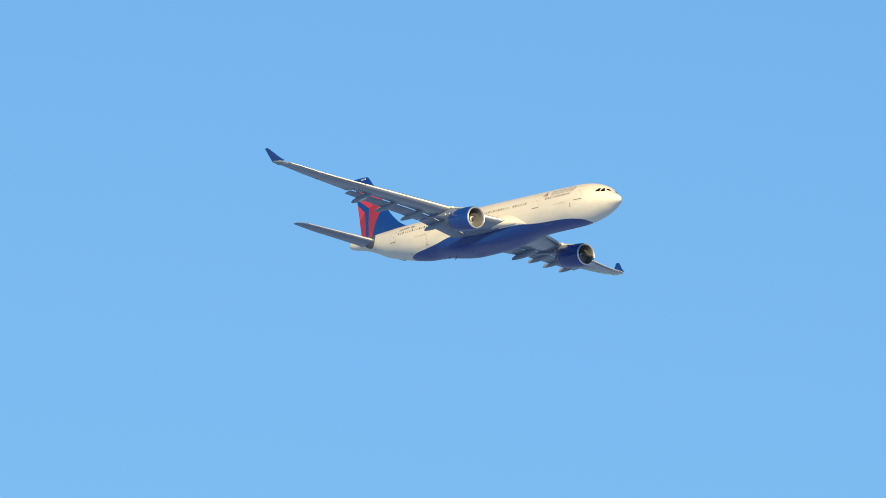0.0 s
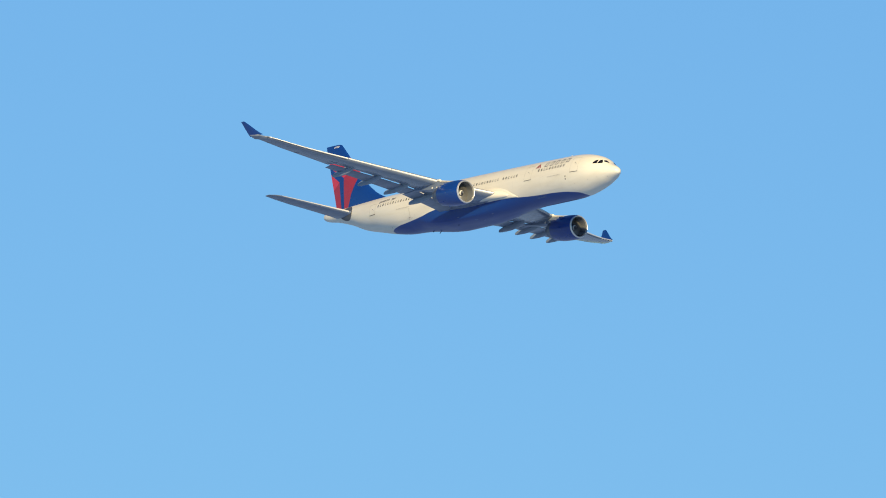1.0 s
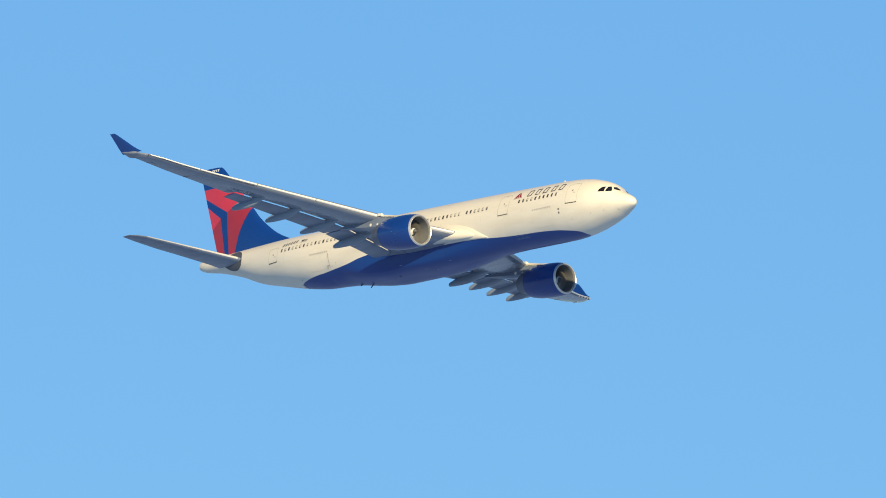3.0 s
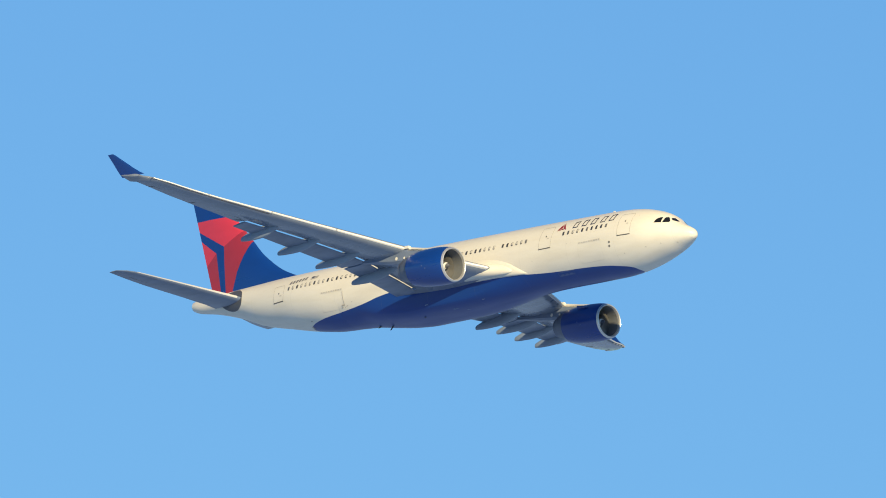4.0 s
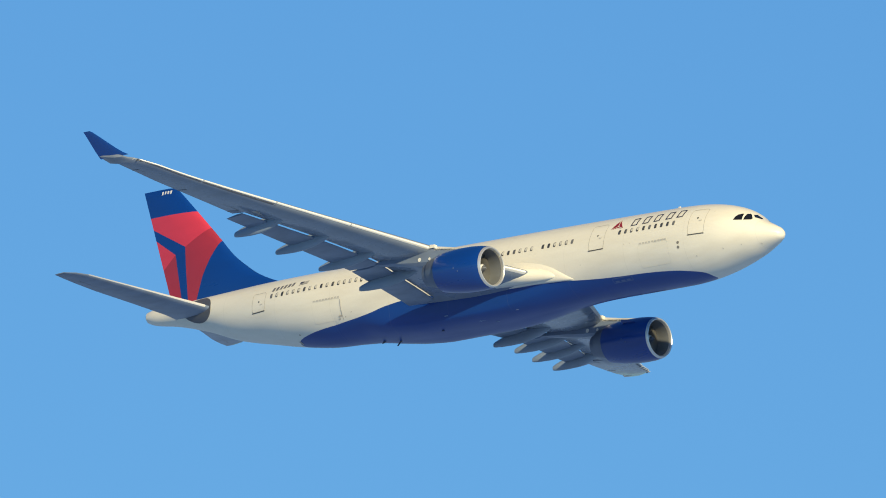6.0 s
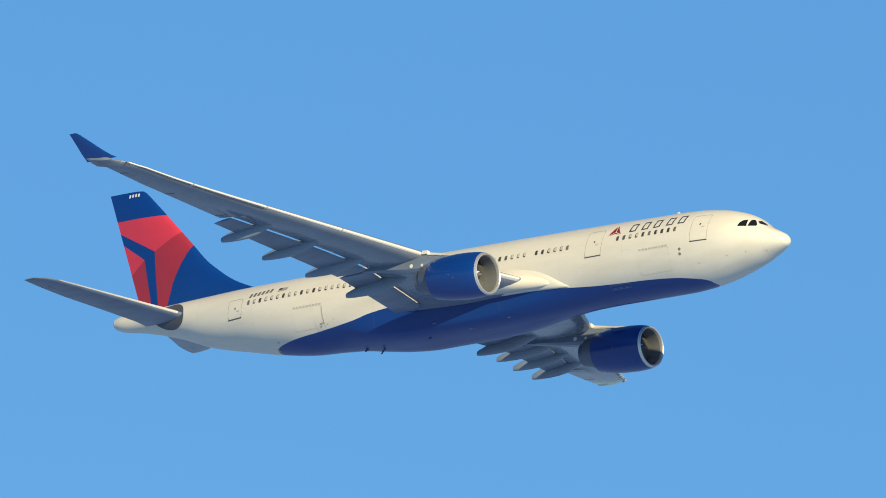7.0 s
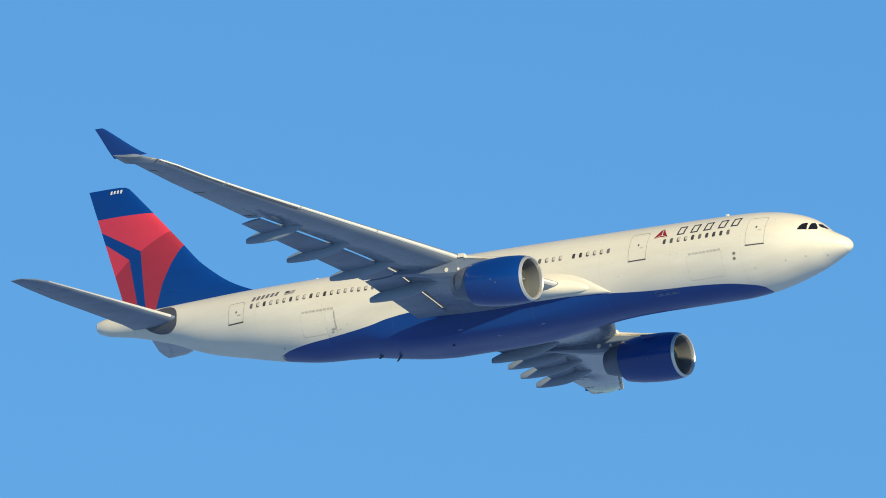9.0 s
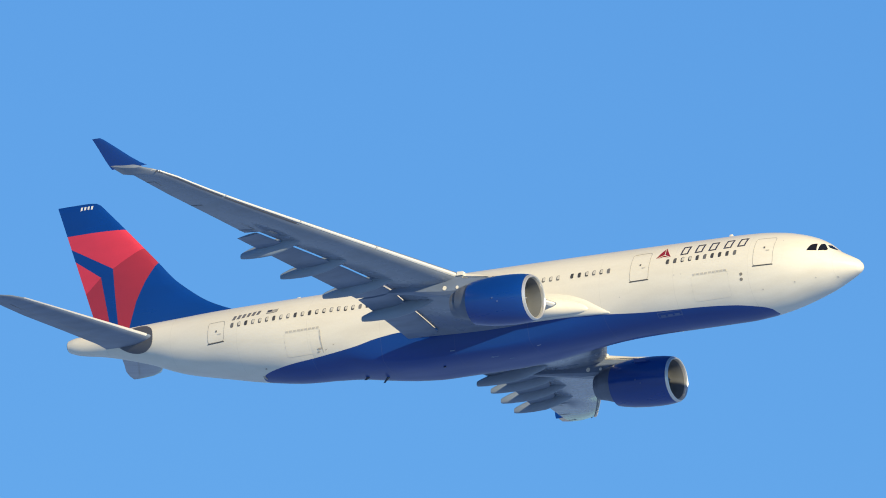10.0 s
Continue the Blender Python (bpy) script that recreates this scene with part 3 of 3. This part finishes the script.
def wing_point(y, u, below=0.0, side=-1):
    (s0, z0), (s1, z1) = wing_ends(y)
    t = interp(THICK, y)[0]
    h = interp(AIRFOIL, u)[0] * t
    return P(s0 + (s1 - s0) * u, side * y, z0 + (z1 - z0) * u - h * .92 - below)


# station of the flaps' leading edge along the span
FLAP_NOSE = [(2.6, 28.8), (4.2, 28.79), (6.9, 28.74), (8.4, 28.66), (9.4, 28.64), (10.4, 28.82), (11.8, 29.26), (13.6, 29.88), (15.2, 30.55), (17.4, 31.52), (19.8, 32.58)]


def wing_strip(side, ys, drop, grow, nose):
    """A lowered flap behind its slot, with its own rounded nose."""
    rings = []
    for y in ys:
        (s0, z0), (s1, z1) = wing_ends(y)
        s = interp(FLAP_NOSE, y)[0] + FLEX["aft"] * max(0.0, (y - 12) / 17)
        k = (s - s0) / (s1 - s0)
        rings.append(section((s, side * y, z0 + (z1 - z0) * k - nose), (s1 + grow, side * y, z1 - drop), interp(THICK, y)[0] * .27))
    return loft(rings)


def build_wing(side):
    FLEX["rise"], FLEX["aft"] = (0.5, 0.6) if side > 0 else (0.0, 0.0)
    ys = [0.5, 1.6, 2.25, 2.6, 3.0, 3.6, 4.4, 6.0, 7.8, 9.4, 10.4, 11.8, 14, 16.6, 18.2, 19.72, 19.8, 22, 24, 26, 28, 28.4, 28.9, 29.0, 29.2, 29.4]
    rings = []
    for y in ys:
        (s0, z0), (s1, z1) = wing_ends(y)
        flap = 2.9 <= y <= 19.75
        k = (interp(FLAP_NOSE, y)[0] + FLEX["aft"] * max(0.0, (y - 12) / 17) + .05 - s0) / (s1 - s0) if flap else 1.0
        rings.append(section((s0, side * y, z0), (s0 + (s1 - s0) * k, side * y, z0 + (z1 - z0) * k), interp(THICK, y)[0]))
    wing = part("wing", loft(rings), WING_GREY, airliner, "grey swept wing with flaps lowered")
    # slats: bright metal lips along the leading edge
    for a, b in ((3.5, 8.6), (9.75, 14.9), (15.0, 19.8), (19.9, 24.6), (24.7, 28.7)):
        rows = []
        for q in range(5):
            y = a + (b - a) * q / 4
            (s0, z0), (s1, z1) = wing_ends(y)
            t, c = interp(THICK, y)[0], s1 - s0
            ring = []
            for u, h in ((.085, .38), (.04, .26), (.012, .14), (.0, .04), (.0, -.03), (.008, -.10), (.022, -.15), (.026, -.09), (.045, .16), (.085, .30)):
                ring.append(P(s0 + c * u - .07, side * y, z0 + (z1 - z0) * u + t * h - .02))
            rows.append(ring)
        slat = part("slat", loft(rows), BARE_METAL, wing, "bright metal slat")
        # lower-side dark strip painting the slot's shade behind the slat, crossed by its arms
        lo = [wing_point(a + (b - a) * q / 6, .030, .012, side) for q in range(7)]
        hi = [wing_point(a + (b - a) * q / 6, .062, .012, side) for q in range(7)]
        part("slat_slot", loft([[v, w, w + Vector((0, 0, .05)), v + Vector((0, 0, .05))] for v, w in zip(lo, hi)]), SEAL_GREY, wing, "dark strip for the shaded slot behind the slat")
        for q in range(5 if a > 24 and side > 0 else 0):
            y = a + (b - a) * (q + .5) / 5
            v, w = wing_point(y, .022, .02, side), wing_point(y, .075, .02, side)
            part("slat_arm", plate(v, w, w + Vector((0, .2 * side, .02)), v + Vector((0, .2 * side, .02)), .03), PALE_SEAM, wing)
    # flaps, inboard and outboard
    for a, b in ((3.1, 9.3), (9.5, 19.75)):
        yy = [a + (b - a) * q / 6 for q in range(7)]
        part("flap", wing_strip(side, yy, .28, .56, .155 if side < 0 else .09), FLAP_GREY, wing, "grey lowered flap")
    # aileron seams and panel
    for y in (20.2, 24.2, 27.8):
        a, b = wing_point(y, .72, .012, side), wing_point(y, .995, .012, side)
        part("seam", plate(a, b, b + Vector((-.03, side * .04, 0)), a + Vector((-.03, side * .04, 0)), .012), SEAL_LINE, wing)
    a, b = wing_point(20.2, .72, .012, side), wing_point(27.8, .72, .012, side)
    part("seam", plate(a, b, b + Vector((-.05, 0, 0)), a + Vector((-.05, 0, 0)), .012), SEAL_LINE, wing)
    # glazed tip light; dark plate for the gap's shade beside the last slat
    a = wing_point(28.95, .03, -.03, side)
    rings = [[a + Vector((d, side * r * .5 * math.cos(q * math.pi / 6), r * math.sin(q * math.pi / 6))) for q in range(12)] for d, r in ((.16, .01), (.12, .04), (.02, .07), (-.2, .08), (-.5, .06), (-.8, .01))]
    part("tip_light", loft(rings), LENS, wing, "clear wing-tip light cover")
    a, b = wing_point(28.74, .0, .02, side), wing_point(28.74, .10, .02, side)
    part("tip_gap", plate(a, b, b + Vector((-.02, side * .10, .02)), a + Vector((-.02, side * .10, .02)), .05), SEAL_GREY, wing)
    # winglet: canted blade with a curved foot
    rings = []
    for y, z, s0, s1, t in ((29.26, 2.42, 35.15, 37.66, .16), (29.36, 2.62, 35.55, 37.76, .15), (29.55, 3.0, 36.1, 37.92, .14), (29.85, 3.6, 36.85, 38.12, .11), (30.12, 4.18, 37.6, 38.34, .08), (30.18, 4.30, 37.82, 38.39, .04)):
        z += FLEX["rise"]
        s0, s1 = s0 + FLEX["aft"] + (.25 if side < 0 else 0) * (z - 2.4) / 2, s1 + FLEX["aft"] + (.25 if side < 0 else 0) * (z - 2.4) / 2
        ring = []
        for u, h in AIRFOIL:
            ring.append(P(s0 + (s1 - s0) * u, side * (y - h * t), z + h * t * .25))
        for u, h in AIRFOIL[:0:-1]:
            ring.append(P(s0 + (s1 - s0) * u, side * (y + h * t), z - h * t * .25))
        rings.append(ring)
    part("winglet", loft(rings), PAINT_BLUE, wing, "dark blue upturned winglet")
    # canoe-shaped flap supports
    for y, tip, ztip, length in ((17.74, 34.86, -.32, 5.0), (14.31, 33.92, -.78, 5.6), (10.92, 32.77, -1.24, 6.0), (7.48, 31.86, -1.88, 5.8)):
        rings = []
        for u, r, rise in ((0, .02, .36), (.06, .13, .28), (.2, .27, .10), (.38, .36, -.02), (.55, .38, -.06), (.72, .33, -.02), (.88, .24, .0), (.97, .16, .0), (1, .115, .0)):
            s = tip - length * (1 - u)
            zc = ztip + (1 - u) ** 1.1 * .68 + rise * .6
            rings.append([P(s, side * y + r * .72 * math.cos(2 * math.pi * k / 16), zc + r * (1.25 if math.sin(2 * math.pi * k / 16) < 0 else 1.5) * math.sin(2 * math.pi * k / 16)) for k in range(16)])
        part("flap_track_fairing", loft(rings), FAIRING_GREY, wing, "grey canoe-shaped flap support")
    # pale wing-root glove: a low fillet on the hull and the blunt root of the leading edge on it
    def glove(name, table, label):
        rings = []
        for s, y, z, rz, ry in smooth_table(table, .3):
            rings.append([P(s, side * (y + ry * math.cos(2 * math.pi * k / 28)), z + rz * math.sin(2 * math.pi * k / 28)) for k in range(28)])
        return part(name, loft(rings), PAINT_WHITE, wing, label)
    glove("root_fillet", [(16.9, 2.2, -1.98, .04, .05), (17.6, 2.28, -1.64, .38, .22), (18.6, 2.35, -1.26, .74, .38), (20, 2.4, -1.04, .92, .48), (22, 2.45, -.98, .98, .56), (25, 2.4, -1.05, .8, .5)], "cream-white wing-root fillet")
    glove("root_glove", [(18.25, 2.62, -1.64, .02, .02), (18.32, 2.62, -1.62, .12, .09), (18.7, 2.64, -1.55, .28, .21), (19.4, 2.70, -1.45, .43, .38), (20.4, 2.85, -1.36, .56, .60), (21.2, 2.95, -1.31, .62, .75), (22.5, 3.0, -1.28, .64, .85), (25, 2.8, -1.3, .6, .8)], "cream-white blunt root of the leading edge")
    return wing


# ---- engines ----
def build_engine(side):
    y0, z0, s0, tilt = side * 9.37, -2.84, 18.3, 0.04
    c = (y0, z0, s0)
    prof = [(18.44, 1.44), (18.65, 1.50), (19.1, 1.565), (19.8, 1.60), (20.6, 1.59), (21.5, 1.535), (22.2, 1.44), (22.62, 1.36), (22.64, 1.30), (22.2, 1.25), (21.5, 1.2)]
    engine = part("engine", loft(revolve(prof, c, tilt), cap=False), PAINT_BLUE, airliner, "dark blue turbofan nacelle")
    lip = [(18.55, 1.25), (18.42, 1.27), (18.33, 1.30), (18.30, 1.345), (18.32, 1.39), (18.40, 1.43), (18.47, 1.462), (18.48, 1.44)]
    part("inlet_lip", loft(revolve(lip, c, tilt), cap=False), LIP_METAL, engine, "polished inlet lip")
    part("inlet_liner", loft(revolve([(18.53, 1.25), (18.8, 1.23), (19.2, 1.25), (19.5, 1.26), (19.7, 1.26)], c, tilt), cap=False), LINER, engine, "grey inlet lining")
    part("fan_disc", loft(revolve([(19.60, 1.255), (19.63, .3), (19.63, .02)], c, tilt)), FAN_DARK, engine)
    part("spinner", loft(revolve([(18.85, .01), (18.90, .08), (19.1, .2), (19.3, .33), (19.5, .40), (19.6, .41)], c, tilt, 24)), SEAL_GREY, engine, "dark spinner with a white spiral")
    # white spiral mark
    bm, prev = bmesh.new(), None
    for q in range(13):
        a, r = q * .38, .10 + .016 * q
        pr = [bm.verts.new(P(interp([(.0, 18.83), (.08, 18.88), (.2, 19.08), (.33, 19.28), (.42, 19.5)], rr)[0] - .02, y0 + rr * math.cos(a), z0 + tilt * .8 + rr * math.sin(a))) for rr in (r, r + .09)]
        if prev:
            bm.faces.new((prev[0], prev[1], pr[1], pr[0]))
        prev = pr
    part("spiral_mark", bm, WHITE_INK, engine)
    # fan blades share one mesh
    n = 34
    bm = bmesh.new()
    rows = []
    for r, tw, w in ((.36, .9, .18), (.7, 1.15, .22), (1.0, 1.3, .26), (1.235, 1.38, .28)):
        rows.append((bm.verts.new((w / 2 * math.cos(tw), -w / 2 * math.sin(tw), r)), bm.verts.new((-w / 2 * math.cos(tw), w / 2 * math.sin(tw), r))))
    for a, b in zip(rows, rows[1:]):
        bm.faces.new((a[0], a[1], b[1], b[0]))
    first = part("fan_blade", bm, FAN_DARK, engine, "titanium fan blade")
    for k in range(n):
        ob = first if k == 0 else new("fan_blade", first.data)
        ob.parent = engine
        ob.matrix_basis = Matrix.Translation(P(19.54, y0, z0 + tilt * 1.2)) @ Matrix.Rotation(2 * math.pi * k / n, 4, "X")
        if k:
            tagged(ob, "titanium fan blade")
    # core cowl and nozzle
    part("fan_nozzle", loft(revolve([(22.0, 1.20), (22.6, 1.23), (23.1, 1.13), (23.6, .98), (23.62, .94), (23.0, .95)], (y0, z0 + .10, s0), tilt), cap=False), NOZZLE, engine, "blue-grey metal fan nozzle")
    part("core_cowl", loft(revolve([(22.0, 1.0), (22.9, .98), (23.6, .90), (24.05, .80), (24.08, .74), (23.6, .7)], c, tilt)), NOZZLE, engine, "grey metal core cowl")
    part("exhaust_plug", loft(revolve([(23.4, .42), (24.0, .36), (24.3, .22), (24.45, .02)], c, tilt, 24)), DARK_METAL, engine)
    # nacelle strake and latch marks
    a = P(19.6, y0 - side * 1.28, z0 + 1.02)
    part("strake", plate(a, a + Vector((-1.2, 0, .02)), a + Vector((-1.15, -side * .22, .24)), a + Vector((-.5, -side * .16, .16)), .03), PAINT_BLUE, engine)
    for s, a in ((20.5, 3.32), (20.15, 3.47)):
        r = 1.605
        cy, cz = y0 + r * math.cos(a), z0 + tilt * (s - s0) + r * math.sin(a)
        part("latch_mark", plate(P(s, cy, cz - .04), P(s + .09, cy, cz - .04), P(s + .09, cy, cz + .05), P(s, cy, cz + .05), .02), PANEL_BLUE, engine)
    # pylon
    rings = []
    for s, zt, zb, w in ((19.3, -1.22, -1.35, .05), (20.2, -1.16, -1.5, .26), (21.5, -1.0, -1.7, .34), (23.4, -.66, -1.95, .40), (25.0, -.62, -1.85, .42), (27.0, -.75, -1.5, .34), (28.6, -.95, -1.25, .18), (29.2, -1.05, -1.12, .04)):
        rings.append([P(s, y0 + w * u, zb + (zt - zb) * v) for u, v in ((-.6, 0), (-1, .15), (-1, .85), (-.6, 1), (.6, 1), (1, .85), (1, .15), (.6, 0))])
    pylon = part("pylon", loft(rings), FLAP_GREY, engine, "grey engine pylon")
    cap = [[v + Vector((0, 0, .02)) for v in r[2:6]] + [r[5] + Vector((0, 0, -.12)), r[2] + Vector((0, 0, -.12))] for r in rings[:4]]
    part("pylon_cap", loft(cap), PAINT_WHITE, engine, "cream-white pylon top")
    a = P(23.75, y0 - .35, -.80)
    part("slat_fitting", plate(a, a + Vector((.5, 0, -.02)), a + Vector((.48, 0, .22)), a + Vector((.06, 0, .25)), .3), PAINT_WHITE, engine, "white slat end fitting")
    for s, z, r in ((24.6, -1.50, .15), (23.7, -1.56, .11)):
        yy = y0 - .45
        bm = bmesh.new()
        bm.faces.new([bm.verts.new(P(s + r * math.cos(k * .5236), yy, z + r * math.sin(k * .5236))) for k in range(12)])
        part("access_panel", bm, PAINT_WHITE, engine, "pale round access panel")
    return engine


# ---- tail ----
FIN = smooth_table([(2.3, 43.6, 0.5), (2.6, 44.6, .5), (2.9, 45.65, .55), (3.76, 47.6, .62), (4.63, 48.9, .66), (5.5, 50.0, .64), (6.87, 51.3, .58), (9.32, 53.68, .42), (11.0, 55.35, .32)], 0.4)
FIN += [(11.25, 55.62, .28), (11.40, 55.90, .2), (11.46, 56.35, .08)]


def fin_trail(z):
    return 55.95 + (z - 3.78) * 0.366


def inside(poly, s, z):
    hit = False
    for (a, b), (c, d) in zip(poly, poly[1:] + poly[:1]):
        if (b > z) != (d > z) and s < (c - a) * (z - b) / (d - b) + a:
            hit = not hit
    return hit


def build_fin():
    red = [[(58.6, 9.46), (53.0, 9.30), (52.2, 7.92), (54.42, 6.74), (58.4, 8.92)], [(57.9, 8.02), (55.35, 6.29), (56.42, 5.42), (57.2, 4.75)]]
    dark = [[(52.2, 7.92), (51.0, 6.72), (51.13, 6.85), (51.98, 5.52), (52.62, 4.27), (53.3, 2.3), (53.98, 2.3), (54.02, 2.85), (54.42, 6.74)],
            [(57.2, 4.75), (56.42, 5.42), (55.35, 6.29), (54.67, 3.1), (54.5, 2.3), (56.0, 2.3)]]
    rings = [section((le, 0, z), (fin_trail(z), 0, z), t, True) for z, le, t in FIN]
    bm = loft(rings)
    for poly in red + dark:
        for (a, b), (c, d) in zip(poly, poly[1:] + poly[:1]):
            m = Vector((-(c - a), 0, d - b))
            no = Vector((m.z, 0, -m.x))
            if no.length > 1e-4:
                bmesh.ops.bisect_plane(bm, geom=bm.verts[:] + bm.edges[:] + bm.faces[:], plane_co=P(a, 0, b), plane_no=no.normalized(), dist=1e-4)
    for f in bm.faces:
        m = f.calc_center_median()
        s, z = ORIGIN - m.x, m.z
        if any(inside(p, s, z) for p in red):
            f.material_index = 1
        elif any(inside(p, s, z) for p in dark):
            f.material_index = 2
    fin = part("fin", bm, [PAINT_BLUE, PAINT_RED, PAINT_DARK_RED], airliner, "dark blue fin with red angular emblem")
    # fleet number as plain bars
    for sg in (-1, 1):
        for i in range(4):
            s = 57.0 - .25 * i
            y = sg * .15
            part("marking_bar", plate(P(s, y, 11.0), P(s - .13, y, 11.01), P(s - .16, y * .95, 11.24), P(s - .03, y * .95, 11.23), .03), WHITE_INK, fin)
    return fin


def build_tailplane(side):
    rings = []
    for y, a, b, z, t in ((.5, 50.0, 54.4, 1.2, .55), (1.6, 50.85, 54.7, 1.38, .52), (4, 52.55, 55.9, 1.78, .42), (6.5, 54.35, 57.2, 2.19, .32), (8.0, 55.45, 57.83, 2.44, .25), (8.7, 56.0, 58.09, 2.56, .2), (9.2, 56.6, 58.26, 2.65, .14), (9.58, 57.5, 58.4, 2.72, .06)):
        rings.append(section((a, side * y, z), (b, side * y, z - .04), t))
    tp = part("tailplane", loft(rings), FLAP_GREY, airliner, "grey swept tailplane")
    rows = []
    for q in range(6):
        y = 1.75 + 6.9 * q / 5
        u = (y - 1.6) / 6.4
        s, z, t = 50.85 + 4.6 * u, 1.38 + 1.06 * u, .52 - .27 * u
        rows.append([P(s + .24, side * y, z + t * .36), P(s + .02, side * y, z + t * .20), P(s - .05, side * y, z + t * .04), P(s - .01, side * y, z - t * .10), P(s + .05, side * y, z - t * .16), P(s + .14, side * y, z)])
    part("leading_edge", loft(rows), BARE_METAL, tp, "bright metal leading edge")
    a, b = P(53.7, side * 2.0, 1.27), P(57.2, side * 8.3, 2.38)
    part("seam", plate(a, b, b + Vector((-.05, 0, 0)), a + Vector((-.05, 0, 0)), .02), SEAL_LINE, tp)
    # dark sealing plate where the tailplane enters the hull
    pts = [(50.62, 1.28), (50.85, 1.90), (51.6, 2.30), (52.6, 2.25), (53.6, 1.85), (53.5, 1.22), (52.9, .78), (52.1, .52), (51.3, .48), (50.73, .76)]
    fine = []
    for q in range(len(pts)):
        p0, p1, p2, p3 = (pts[(q + r) % len(pts)] for r in (-1, 0, 1, 2))
        for u in (0, 1 / 3, 2 / 3):
            fine.append(tuple(.5 * (2 * b + (c - a) * u + (2 * a - 5 * b + 4 * c - d) * u * u + (3 * b - a - 3 * c + d) * u ** 3) for a, b, c, d in zip(p0, p1, p2, p3)))
    part("sealing_plate", skin_patch(fine, side, 0.02, .3), SEAL_GREY, tp, "dark grey sealing plate")
    return tp


build_cockpit()
build_doors()
build_markings()
build_aerials()
for side in (-1, 1):
    build_wing(side)
    build_engine(side)
    build_tailplane(side)
build_fin()
build_windows()


def motions():
    walk(airliner, [(t, pose(x, y, z, *ATTITUDE)) for t, x, y, z in FLIGHT_ROWS])


motions()
